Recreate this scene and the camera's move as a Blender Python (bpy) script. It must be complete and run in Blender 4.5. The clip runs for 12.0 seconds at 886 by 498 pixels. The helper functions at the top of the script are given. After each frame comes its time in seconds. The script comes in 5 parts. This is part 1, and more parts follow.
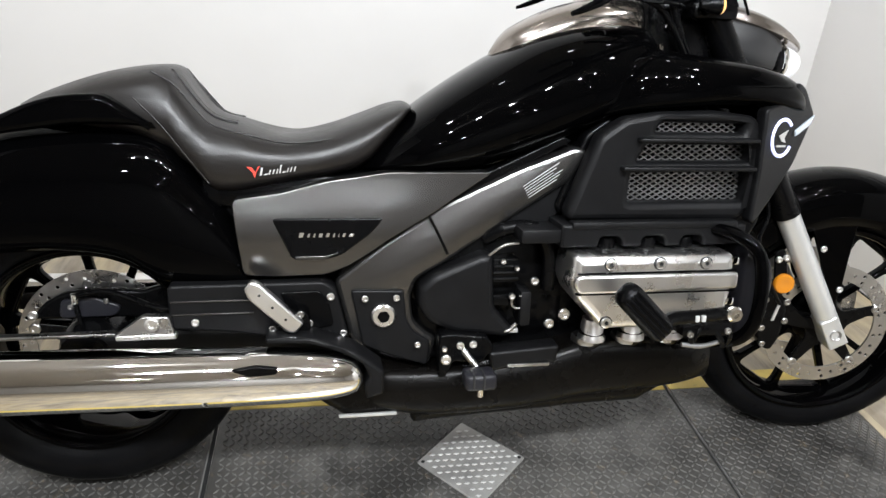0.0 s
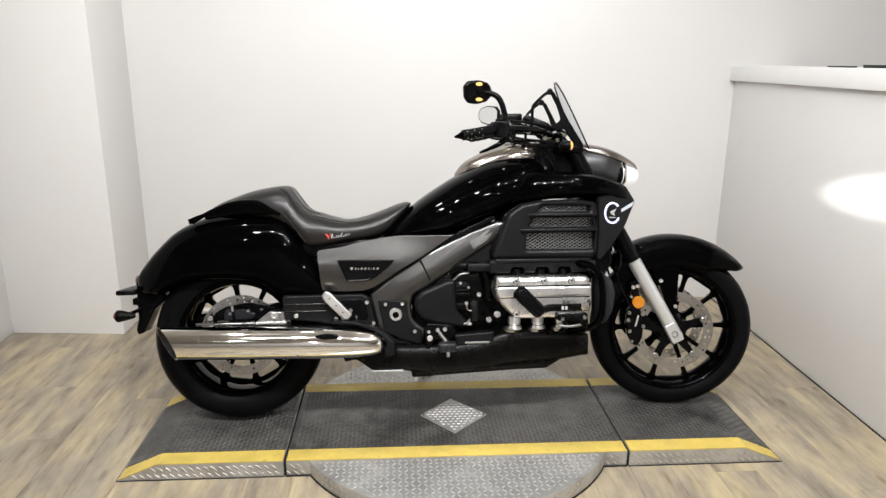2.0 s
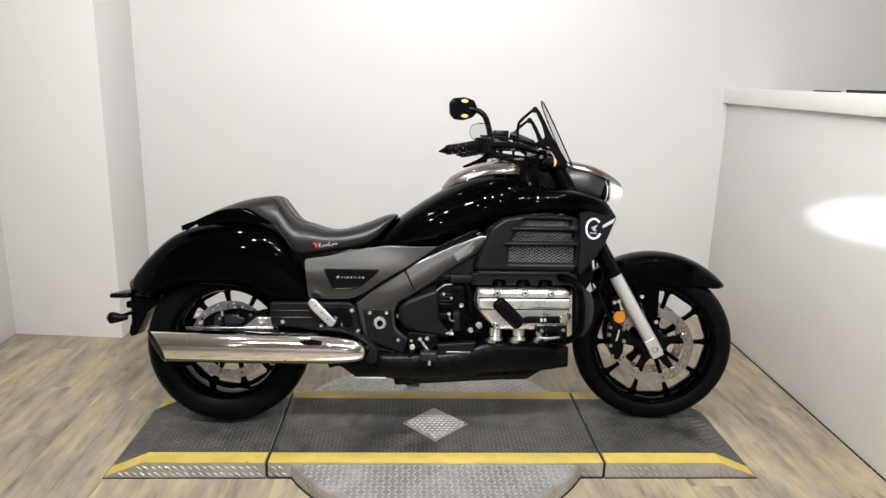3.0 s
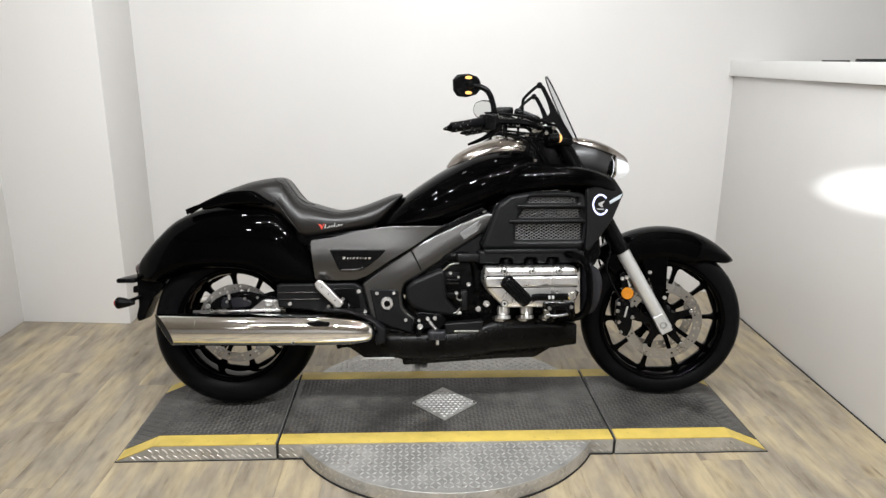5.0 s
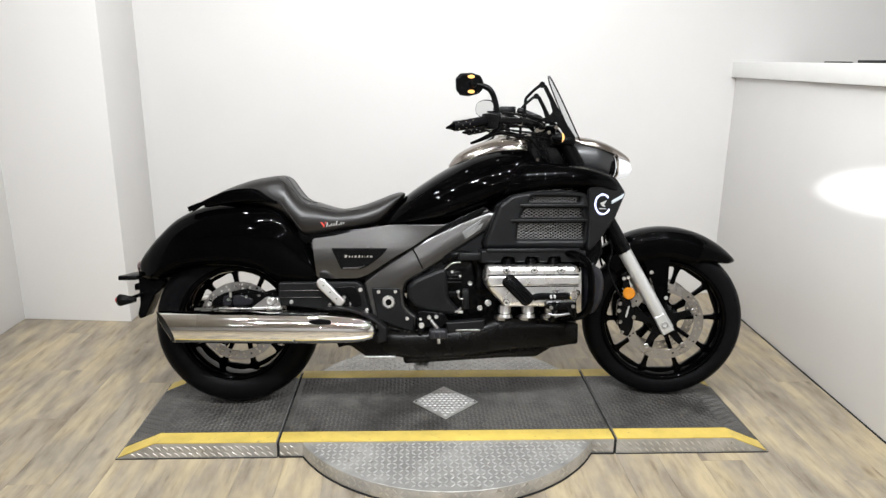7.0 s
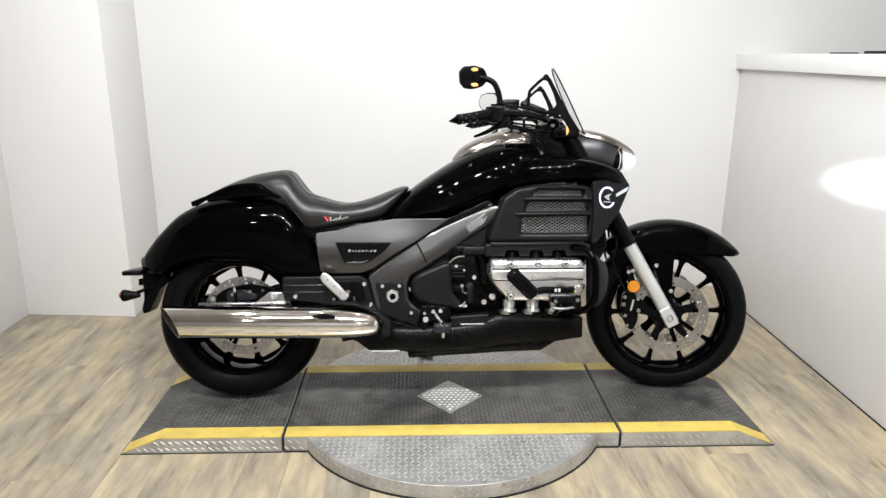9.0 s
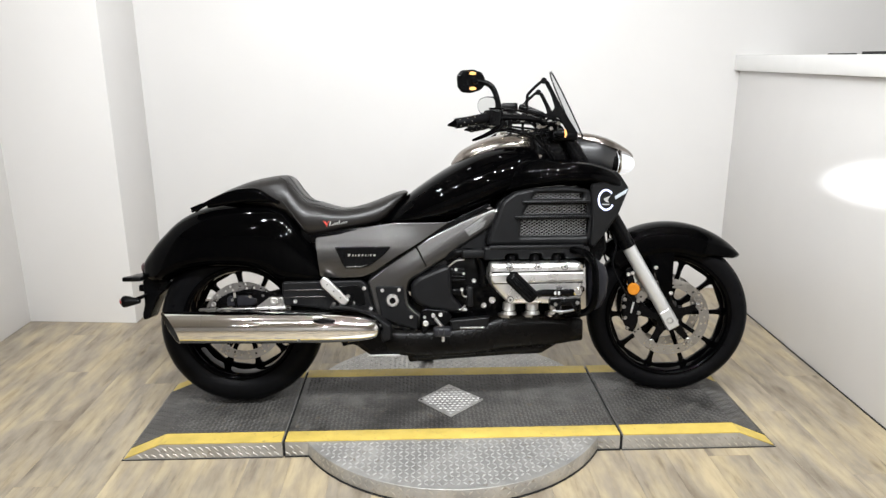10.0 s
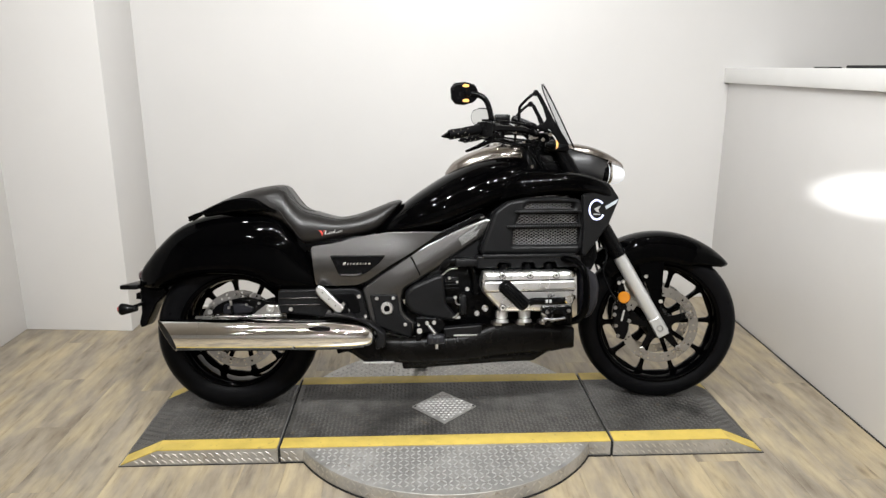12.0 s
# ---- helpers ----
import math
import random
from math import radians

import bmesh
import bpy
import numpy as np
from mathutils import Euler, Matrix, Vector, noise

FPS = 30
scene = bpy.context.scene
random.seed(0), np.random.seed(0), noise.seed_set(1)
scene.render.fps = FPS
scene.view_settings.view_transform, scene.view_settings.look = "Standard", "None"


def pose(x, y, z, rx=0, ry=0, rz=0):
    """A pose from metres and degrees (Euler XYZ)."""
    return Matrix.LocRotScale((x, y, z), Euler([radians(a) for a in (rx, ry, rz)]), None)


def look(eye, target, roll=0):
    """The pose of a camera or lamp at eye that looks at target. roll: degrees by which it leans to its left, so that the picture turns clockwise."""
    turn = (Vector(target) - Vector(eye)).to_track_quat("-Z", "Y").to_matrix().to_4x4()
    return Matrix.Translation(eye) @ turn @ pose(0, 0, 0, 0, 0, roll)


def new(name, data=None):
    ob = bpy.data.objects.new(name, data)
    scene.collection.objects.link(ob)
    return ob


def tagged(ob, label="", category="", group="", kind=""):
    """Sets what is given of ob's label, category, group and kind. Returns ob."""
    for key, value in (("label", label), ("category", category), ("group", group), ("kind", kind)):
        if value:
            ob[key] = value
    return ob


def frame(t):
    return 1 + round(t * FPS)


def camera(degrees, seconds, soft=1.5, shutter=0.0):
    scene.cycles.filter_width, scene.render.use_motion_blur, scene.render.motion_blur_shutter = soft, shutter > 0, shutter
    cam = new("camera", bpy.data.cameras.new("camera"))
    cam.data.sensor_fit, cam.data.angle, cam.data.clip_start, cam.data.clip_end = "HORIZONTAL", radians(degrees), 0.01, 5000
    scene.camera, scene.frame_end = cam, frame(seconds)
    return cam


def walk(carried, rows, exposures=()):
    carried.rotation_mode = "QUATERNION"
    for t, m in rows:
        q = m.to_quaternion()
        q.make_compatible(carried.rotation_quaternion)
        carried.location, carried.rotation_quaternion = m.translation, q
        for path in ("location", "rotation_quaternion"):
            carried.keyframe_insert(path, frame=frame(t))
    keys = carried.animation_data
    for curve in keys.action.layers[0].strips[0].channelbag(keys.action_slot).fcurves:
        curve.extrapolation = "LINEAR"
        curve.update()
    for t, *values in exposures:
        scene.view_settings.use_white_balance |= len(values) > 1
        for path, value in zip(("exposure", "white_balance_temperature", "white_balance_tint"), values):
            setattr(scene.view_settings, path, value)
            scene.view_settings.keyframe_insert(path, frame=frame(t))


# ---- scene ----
cam = camera(65.1, 12.0, soft=1.45)
PATH = [
    (0, (-0.327, -1.296, 1.276), (-0.01, 0.463, 0.379), 3.9),
    (0.1, (-0.331, -1.376, 1.302), (-0.010, 0.400, 0.434), 3.0),
    (0.2, (-0.322, -1.480, 1.329), (-0.032, 0.322, 0.512), 2.0),
    (0.3, (-0.331, -1.572, 1.349), (-0.081, 0.252, 0.572), 1.1),
    (0.4, (-0.346, -1.652, 1.366), (-0.115, 0.198, 0.648), 1.1),
    (0.5, (-0.340, -1.727, 1.389), (-0.085, 0.145, 0.731), 2.1),
    (0.7, (-0.290, -1.870, 1.418), (-0.048, 0.019, 0.808), 2.4),
    (0.8, (-0.249, -1.941, 1.424), (-0.026, -0.051, 0.804), 1.9),
    (1, (-0.208, -2.081, 1.418), (-0.006, -0.201, 0.764), 2.1),
    (1.2, (-0.200, -2.186, 1.428), (-0.029, -0.277, 0.857), 1.2),
    (1.5, (-0.200, -2.347, 1.422), (-0.090, -0.428, 0.871), 1.2),
    (1.7, (-0.212, -2.436, 1.408), (-0.082, -0.526, 0.830), 0.5),
    (2, (-0.215, -2.537, 1.433), (-0.084, -0.613, 0.905), 0.5),
    (2.5, (-0.11, -2.609, 1.435), (-0.017, -0.668, 0.963), 1.6),
    (4.5, (-0.122, -2.62, 1.405), (-0.031, -0.694, 0.876), 0.8),
    (5, (-0.119, -2.603, 1.416), (-0.036, -0.676, 0.885), 0.4),
    (5.5, (-0.118, -2.599, 1.416), (-0.021, -0.67, 0.894), 0.3),
    (6, (-0.124, -2.601, 1.413), (-0.031, -0.672, 0.894), 0.5),
    (6.5, (-0.12, -2.6, 1.414), (-0.039, -0.673, 0.883), 0.6),
    (7, (-0.126, -2.605, 1.408), (-0.043, -0.678, 0.88), 0.7),
    (9, (-0.13, -2.597, 1.406), (-0.055, -0.674, 0.861), 0.4),
    (9.5, (-0.124, -2.6, 1.406), (-0.051, -0.674, 0.871), -0.0),
    (10, (-0.12, -2.6, 1.406), (-0.051, -0.674, 0.872), -0.1),
    (10.5, (-0.127, -2.599, 1.407), (-0.053, -0.675, 0.864), 0.2),
    (11, (-0.119, -2.604, 1.413), (-0.052, -0.678, 0.881), 0.3),
    (11.5, (-0.116, -2.623, 1.415), (-0.048, -0.693, 0.893), -0.3),
    (12, (-0.117, -2.643, 1.417), (-0.033, -0.711, 0.908), 0.1),
]
EXPOSURES = [(0, -0.03, 6380, 10), (0.5, -0.06, 6490, 10), (1, -0.09, 6540, 10), (2, -0.26, 6660, 11), (2.7, -0.34, 6680, 11), (4.5, -0.35, 6610, 10), (5.5, -0.27, 6520, 10), (6.5, -0.18, 6470, 10), (9, -0.07, 6470, 10), (10.5, -0.13, 6520, 10), (11.5, -0.27, 6620, 10), (12, -0.31, 6650, 10)]
walk(cam, [(t, look(eye, target, roll)) for t, eye, target, roll in PATH], EXPOSURES)

# ---- world and lights ----
world = bpy.data.worlds.new("world")
scene.world = world
world.use_nodes = True
world.node_tree.nodes["Background"].inputs[0].default_value = (0.9, 0.95, 1.0, 1)
world.node_tree.nodes["Background"].inputs[1].default_value = 0.02


def lamp(x, y, z, power, target=None, spread=180.0, size=0.085, colour=(0.945, 0.975, 1.0)):
    """A round overhead lamp that shines down, or one turned towards target."""
    data = bpy.data.lights.new("ceiling_lamp_light", "AREA")
    data.shape, data.size, data.energy, data.color, data.spread = "DISK", size, power, colour, radians(spread)
    ob = new("ceiling_lamp_light", data)
    ob.matrix_world = look((x, y, z), target or (x, y, 0))
    return ob


CEIL = 3.3
for lx, ly, lp in [(-0.75, 0.55, 2), (0.15, 0.62, 3), (0.95, 0.55, 2)]:
    lamp(lx, ly, CEIL - 0.03, lp)
# The first two are added fill, aimed across to brighten the side walls.
for lx, ly, lp in [(-1.3, -0.6, 15), (1.2, -0.7, 11), (-1.25, -2.3, 25), (-0.85, -2.1, 26), (-0.3, -2.3, 30), (0.25, -2.2, 29), (0.75, -2.35, 25), (1.2, -2.1, 21)]:
    lamp(lx, ly, CEIL - 0.06, lp, (-0.9 * lx, 0.3, 0.6), 145, 0.09)
# Added unseen lamps that brighten the room mirrored in the chrome.
for lx, ly, lp in [(-1.8, -4.6, 32), (0.2, -4.4, 32), (2.2, -4.7, 32), (-0.9, -6.6, 46), (1.2, -6.5, 46)]:
    lamp(lx, ly, CEIL - 0.03, lp)
for power, cone in ((45, 13.5),):
    beam = bpy.data.lights.new("headlight_beam", "SPOT")
    beam.energy, beam.spot_size, beam.spot_blend, beam.shadow_soft_size, beam.color = power, radians(cone), 0.75, 0.02, (0.95, 0.97, 1.0)
    new("headlight_beam", beam).matrix_world = look((0.80, 0.19, 0.985), (1.7, 0.0, 0.925), 9) @ Matrix.Diagonal((5.6, 1, 1, 1))

# ---- materials ----


def ramp(nt, fac, stops):
    n = nt.nodes.new("ShaderNodeValToRGB")
    e = n.color_ramp.elements
    while len(e) < len(stops):
        e.new(0.5)
    for k, (p, c) in zip(e, stops):
        k.position, k.color = p, (*c, 1) if len(c) == 3 else c
    nt.links.new(fac, n.inputs[0])
    return n.outputs[0]


def noise_tex(nt, scale, detail=4.0, rough=0.5, vec=None, stretch=None):
    n = nt.nodes.new("ShaderNodeTexNoise")
    n.inputs["Scale"].default_value, n.inputs["Detail"].default_value, n.inputs["Roughness"].default_value = scale, detail, rough
    if vec is None:
        vec = nt.nodes.new("ShaderNodeTexCoord").outputs["Object"]
    if stretch:
        m = nt.nodes.new("ShaderNodeMapping")
        m.inputs["Scale"].default_value = stretch
        nt.links.new(vec, m.inputs[0])
        vec = m.outputs[0]
    nt.links.new(vec, n.inputs["Vector"])
    return n.outputs[0]


def surface(name, colour, rough=0.5, metal=0.0, coat=0.0, grain=0.0, grain_scale=300.0, stain=0.0, stain_scale=6.0,
            rough_var=0.0, stretch=None, spec=0.5, emit=None, power=0.0, crease=0.0, crease_scale=16.0, specks=None, dust=None):
    """A painted, metal, plastic or rubber surface: stains in its colour, smudges in its gloss, fine relief."""
    m = bpy.data.materials.new(name)
    m.use_nodes = True
    nt = m.node_tree
    b = nt.nodes["Principled BSDF"]
    b.inputs["Base Color"].default_value = (*colour, 1)
    b.inputs["Roughness"].default_value, b.inputs["Metallic"].default_value = rough, metal
    b.inputs["Coat Weight"].default_value, b.inputs["Coat Roughness"].default_value = coat, 0.02
    b.inputs["Specular IOR Level"].default_value = spec
    if emit:
        b.inputs["Emission Color"].default_value, b.inputs["Emission Strength"].default_value = (*emit, 1), power
    if stain:
        lo = tuple(c * (1 - stain) for c in colour)
        hi = tuple(min(1, c * (1 + stain)) for c in colour)
        nt.links.new(ramp(nt, noise_tex(nt, stain_scale, 6, 0.6), [(0.3, lo), (0.7, hi)]), b.inputs["Base Color"])
    if specks:
        mask = ramp(nt, noise_tex(nt, 38, 5, 0.7), [(0.60, (0, 0, 0)), (0.70, (0.75, 0.75, 0.75))])
        mx = nt.nodes.new("ShaderNodeMixRGB")
        nt.links.new(mask, mx.inputs[0])
        if b.inputs["Base Color"].is_linked:
            nt.links.new(b.inputs["Base Color"].links[0].from_socket, mx.inputs[1])
        else:
            mx.inputs[1].default_value = (*colour, 1)
        mx.inputs[2].default_value = (*specks, 1)
        nt.links.new(mx.outputs[0], b.inputs["Base Color"])
    if dust:
        mask = ramp(nt, noise_tex(nt, 7, 8, 0.72), [(0.50, (0, 0, 0)), (0.64, (0.55, 0.55, 0.55))])
        mx = nt.nodes.new("ShaderNodeMixRGB")
        nt.links.new(mask, mx.inputs[0])
        nt.links.new(b.inputs["Base Color"].links[0].from_socket, mx.inputs[1])
        mx.inputs[2].default_value = (*dust, 1)
        nt.links.new(mx.outputs[0], b.inputs["Base Color"])
    if rough_var:
        r = ramp(nt, noise_tex(nt, stain_scale * 2.3, 5, 0.6), [(0.3, (max(0.0, rough - rough_var),) * 3), (0.75, (rough + rough_var,) * 3)])
        nt.links.new(r, b.inputs["Roughness"])
    if grain:
        bump = nt.nodes.new("ShaderNodeBump")
        bump.inputs["Strength"].default_value, bump.inputs["Distance"].default_value = grain, 0.001
        nt.links.new(noise_tex(nt, grain_scale, 3, 0.6, stretch=stretch), bump.inputs["Height"])
        nt.links.new(bump.outputs[0], b.inputs["Normal"])
        if crease:
            fold = nt.nodes.new("ShaderNodeBump")
            fold.inputs["Strength"].default_value, fold.inputs["Distance"].default_value = crease, 0.006
            nt.links.new(noise_tex(nt, crease_scale, 4 if crease_scale > 10 else 0, 0.55, stretch=(0.6, 1.3, 2.0)), fold.inputs["Height"])
            nt.links.new(fold.outputs[0], bump.inputs["Normal"])
    return m


GLOSS = surface("gloss_black_paint", (0.0006, 0.0006, 0.0007), 0.025, rough_var=0.010, spec=0.055)
MATTE = surface("matte_black_plastic", (0.0052, 0.0052, 0.0056), 0.38, spec=0.15, grain=0.25, grain_scale=700, stain=0.25, stain_scale=9, rough_var=0.08)
BLACKM = surface("black_metal", (0.0016, 0.0016, 0.0018), 0.26, spec=0.10, grain=0.1, rough_var=0.1, stain=0.3)
CHARCOAL = surface("satin_charcoal_paint", (0.098, 0.095, 0.093), 0.25, metal=0.92, grain=0.008, grain_scale=900, stain=0.03, stain_scale=2.5, crease=0.35, crease_scale=4.5)
GUNMETAL = surface("dark_grey_cowl_paint", (0.045, 0.045, 0.046), 0.34, metal=0.6, grain=0.01, grain_scale=900, stain=0.05)
LEATHER = surface("black_leather", (0.0078, 0.0066, 0.0060), 0.36, spec=0.42, grain=0.3, grain_scale=420, stain=0.25, rough_var=0.07, crease=0.22)
CHROME = surface("chrome", (0.80, 0.79, 0.77), 0.05, metal=1.0, rough_var=0.03, stain=0.03)
POLISHED = surface("polished_aluminium", (0.83, 0.82, 0.81), 0.30, metal=1.0, rough_var=0.06, stain=0.06, grain=0.05)
SILVER = surface("silver_painted_aluminium", (0.55, 0.55, 0.54), 0.38, metal=0.6, grain=0.06, stain=0.05)
BRONZE = surface("satin_silver_metallic_paint", (0.31, 0.278, 0.25), 0.20, metal=0.95, rough_var=0.03, stain=0.03)
STEEL = surface("brushed_steel", (0.42, 0.41, 0.40), 0.3, metal=1.0, grain=0.15, stain=0.12, rough_var=0.08)
RUBBER = surface("tyre_rubber", (0.0030, 0.0030, 0.0034), 0.38, spec=0.05, grain=0.3, grain_scale=250, stain=0.35, stain_scale=12, rough_var=0.12)
AMBER = surface("amber_plastic", (0.46, 0.165, 0.010), 0.2, coat=0.5, stain=0.1)
AMBERLIT = surface("amber_lamp", (0.75, 0.3, 0.03), 0.3, emit=(1.0, 0.70, 0.34), power=0.8)
REDLENS = surface("red_lens", (0.5, 0.01, 0.01), 0.12, coat=1.0)
BLUEWHITE = surface("white_led_ring", (0.9, 0.9, 1.0), 0.3, emit=(0.44, 0.50, 1.0), power=1.15)
LAMPLENS = surface("headlight_lens", (0.55, 0.57, 0.60), 0.08, coat=1.0, emit=(0.95, 0.97, 1.0), power=0.85)
GLINT = surface("marker_lens", (0.40, 0.44, 0.48), 0.15, coat=1.0, emit=(0.75, 0.85, 1.0), power=0.10)
GRILLE = surface("grille_steel", (0.30, 0.30, 0.305), 0.36, metal=0.9, stain=0.15)
WHITEINK = surface("white_print", (0.42, 0.42, 0.41), 0.5, stain=0.1)
REDINK = surface("red_thread", (0.6, 0.05, 0.03), 0.6)
SMOKED = surface("smoked_red_lens", (0.045, 0.008, 0.012), 0.08, coat=1.0, stain=0.1)
GROOVE = surface("tread_groove", (0.0006, 0.0006, 0.0006), 0.7, spec=0.02)
MIRROR = surface("mirror_glass", (0.85, 0.87, 0.88), 0.02, metal=1.0)
WALL = surface("white_wall_paint", (0.69, 0.675, 0.66), 0.38, grain=0.12, grain_scale=120, stain=0.02, stain_scale=1.5, rough_var=0.05)
TRIM = surface("white_trim_paint", (0.82, 0.815, 0.80), 0.35, grain=0.05, stain=0.02)
CEILING = surface("ceiling_boards", (0.54, 0.51, 0.475), 0.8, grain=0.2, grain_scale=80, stain=0.03)
MAT = surface("black_rubber_mat", (0.040, 0.038, 0.035), 0.42, grain=0.4, grain_scale=140, stain=0.6, stain_scale=5, rough_var=0.14, specks=(0.125, 0.095, 0.062), dust=(0.105, 0.100, 0.092))
YELLOW = surface("yellow_safety_paint", (0.56, 0.415, 0.095), 0.5, specks=(0.32, 0.235, 0.08), grain=0.25, grain_scale=160, stain=0.16, stain_scale=9, rough_var=0.1)
MATLUG = surface("worn_rubber_tread", (0.084, 0.081, 0.077), 0.38, grain=0.3, grain_scale=180, stain=0.62, stain_scale=5, rough_var=0.1, specks=(0.15, 0.115, 0.075), dust=(0.135, 0.130, 0.122))
# Same lugs twice: lighter where lit on top, darker and floor-tinted on the sides.
LUG = surface("worn_bright_lug", (0.60, 0.595, 0.585), 0.34, metal=0.6, stain=0.1, stain_scale=30)
SIDELUG = surface("dull_lug", (0.50, 0.475, 0.435), 0.42, metal=0.6, stain=0.15, stain_scale=20)
TREAD = surface("aluminium_tread_plate", (0.43, 0.42, 0.40), 0.40, metal=0.6, grain=0.2, grain_scale=220, specks=(0.24, 0.20, 0.15), stain=0.28, stain_scale=8, rough_var=0.1)
UNSEEN_PAINT = surface("showroom_paint", (0.64, 0.62, 0.60), 0.7, grain=0.1, stain=0.1)
SEAM = surface("plank_seam", (0.25, 0.21, 0.16), 0.7, grain=0.1, stain=0.2)
HEAT = surface("dark_heat_shield", (0.0022, 0.0019, 0.0017), 0.28, spec=0.12, grain=0.2, stain=0.3, rough_var=0.08)
BORE = surface("sooty_steel", (0.012, 0.011, 0.010), 0.6, metal=0.3, stain=0.3)
PODGREY = surface("dark_grey_plastic", (0.011, 0.011, 0.014), 0.34, spec=0.3, grain=0.2, grain_scale=700, stain=0.1)
GAP = surface("dark_gap", (0.006, 0.006, 0.006), 0.8, grain=0.1)


def glass_material(name, tint, mix):
    """A thin clear sheet: mostly see-through, with a glossy coat."""
    m = bpy.data.materials.new(name)
    m.use_nodes = True
    nt = m.node_tree
    out = nt.nodes["Material Output"]
    nt.nodes.remove(nt.nodes["Principled BSDF"])
    t, g, x, f = (nt.nodes.new("ShaderNode" + k) for k in ("BsdfTransparent", "BsdfGlossy", "MixShader", "Value"))
    t.inputs[0].default_value, g.inputs[1].default_value = (*tint, 1), 0.03
    f.outputs[0].default_value = mix
    nt.links.new(f.outputs[0], x.inputs[0])
    nt.links.new(t.outputs[0], x.inputs[1])
    nt.links.new(g.outputs[0], x.inputs[2])
    nt.links.new(x.outputs[0], out.inputs[0])
    return m


SCREEN = glass_material("smoked_acrylic", (0.86, 0.865, 0.875), 0.04)


def plank_material():
    m = bpy.data.materials.new("oak_vinyl_plank")
    m.use_nodes = True
    nt = m.node_tree
    b = nt.nodes["Principled BSDF"]
    info = nt.nodes.new("ShaderNodeObjectInfo")
    tc = nt.nodes.new("ShaderNodeTexCoord")
    off = nt.nodes.new("ShaderNodeVectorMath")
    off.operation = "MULTIPLY_ADD"
    comb = nt.nodes.new("ShaderNodeCombineXYZ")
    for k in range(3):
        nt.links.new(info.outputs["Random"], comb.inputs[k])
    nt.links.new(comb.outputs[0], off.inputs[0])
    off.inputs[1].default_value = (37, 91, 13)
    nt.links.new(tc.outputs["Object"], off.inputs[2])
    wide = noise_tex(nt, 2.6, 4, 0.6, off.outputs[0], (3.1, 1.0, 1))
    fine = noise_tex(nt, 7.0, 7, 0.66, off.outputs[0], (4.6, 0.55, 1))
    tone = ramp(nt, info.outputs["Random"], [(0.0, (0.215, 0.178, 0.142)), (0.3, (0.335, 0.265, 0.187)), (0.5, (0.265, 0.235, 0.202)), (0.75, (0.345, 0.28, 0.202)), (1.0, (0.40, 0.318, 0.216))])
    band = ramp(nt, wide, [(0.30, (0.175, 0.142, 0.100)), (0.43, (0.272, 0.236, 0.184)), (0.53, (0.368, 0.308, 0.210)), (0.66, (0.478, 0.392, 0.244))])
    streak = ramp(nt, fine, [(0.30, (0.58, 0.55, 0.51)), (0.43, (0.88, 0.87, 0.855)), (0.56, (1, 1, 1)), (0.8, (1.10, 1.08, 1.03))])
    mix = nt.nodes.new("ShaderNodeMixRGB")
    mix.inputs[0].default_value = 0.80
    nt.links.new(tone, mix.inputs[1])
    nt.links.new(band, mix.inputs[2])
    mul = nt.nodes.new("ShaderNodeMixRGB")
    mul.blend_type = "MULTIPLY"
    mul.inputs[0].default_value = 1.0
    nt.links.new(mix.outputs[0], mul.inputs[1])
    nt.links.new(streak, mul.inputs[2])
    knot = nt.nodes.new("ShaderNodeTexVoronoi")
    mp = nt.nodes.new("ShaderNodeMapping")
    mp.inputs["Scale"].default_value = (7.5, 2.6, 1)
    nt.links.new(off.outputs[0], mp.inputs[0])
    nt.links.new(mp.outputs[0], knot.inputs["Vector"])
    knot.inputs["Scale"].default_value = 1.0
    kn = ramp(nt, knot.outputs["Distance"], [(0.0, (0.36, 0.32, 0.28)), (0.06, (0.62, 0.59, 0.56)), (0.13, (1, 1, 1))])
    mul2 = nt.nodes.new("ShaderNodeMixRGB")
    mul2.blend_type = "MULTIPLY"
    mul2.inputs[0].default_value = 1.0
    nt.links.new(mul.outputs[0], mul2.inputs[1])
    nt.links.new(kn, mul2.inputs[2])
    nt.links.new(mul2.outputs[0], b.inputs["Base Color"])
    nt.links.new(ramp(nt, fine, [(0.3, (0.42,) * 3), (0.7, (0.32,) * 3)]), b.inputs["Roughness"])
    bump = nt.nodes.new("ShaderNodeBump")
    bump.inputs["Strength"].default_value, bump.inputs["Distance"].default_value = 0.15, 0.001
    nt.links.new(fine, bump.inputs["Height"])
    nt.links.new(bump.outputs[0], b.inputs["Normal"])
    return m


PLANK = plank_material()

# ---- shape helpers ----


def finish(name, me, material, parent=None, label="", angle=32.0, smooth=True):
    me.materials.clear()
    me.materials.append(material)
    if smooth:
        me.polygons.foreach_set("use_smooth", [True] * len(me.polygons))
        me.set_sharp_from_angle(angle=radians(angle))
    me.update()
    ob = new(name, me)
    if parent is not None:
        ob.parent = parent
    if label:
        ob["label"] = label
    return ob


def part(name, bm, material, parent=None, label="", angle=32.0):
    """Links a bmesh as one mesh object under a thing or a part."""
    bmesh.ops.recalc_face_normals(bm, faces=bm.faces)
    me = bpy.data.meshes.new(name)
    bm.to_mesh(me)
    bm.free()
    return finish(name, me, material, parent, label, angle)


def raw(name, verts, faces, material, parent=None, label="", angle=32.0, flip=False):
    me = bpy.data.meshes.new(name)
    me.from_pydata(verts, [], faces)
    if flip:
        me.flip_normals()
    return finish(name, me, material, parent, label, angle)


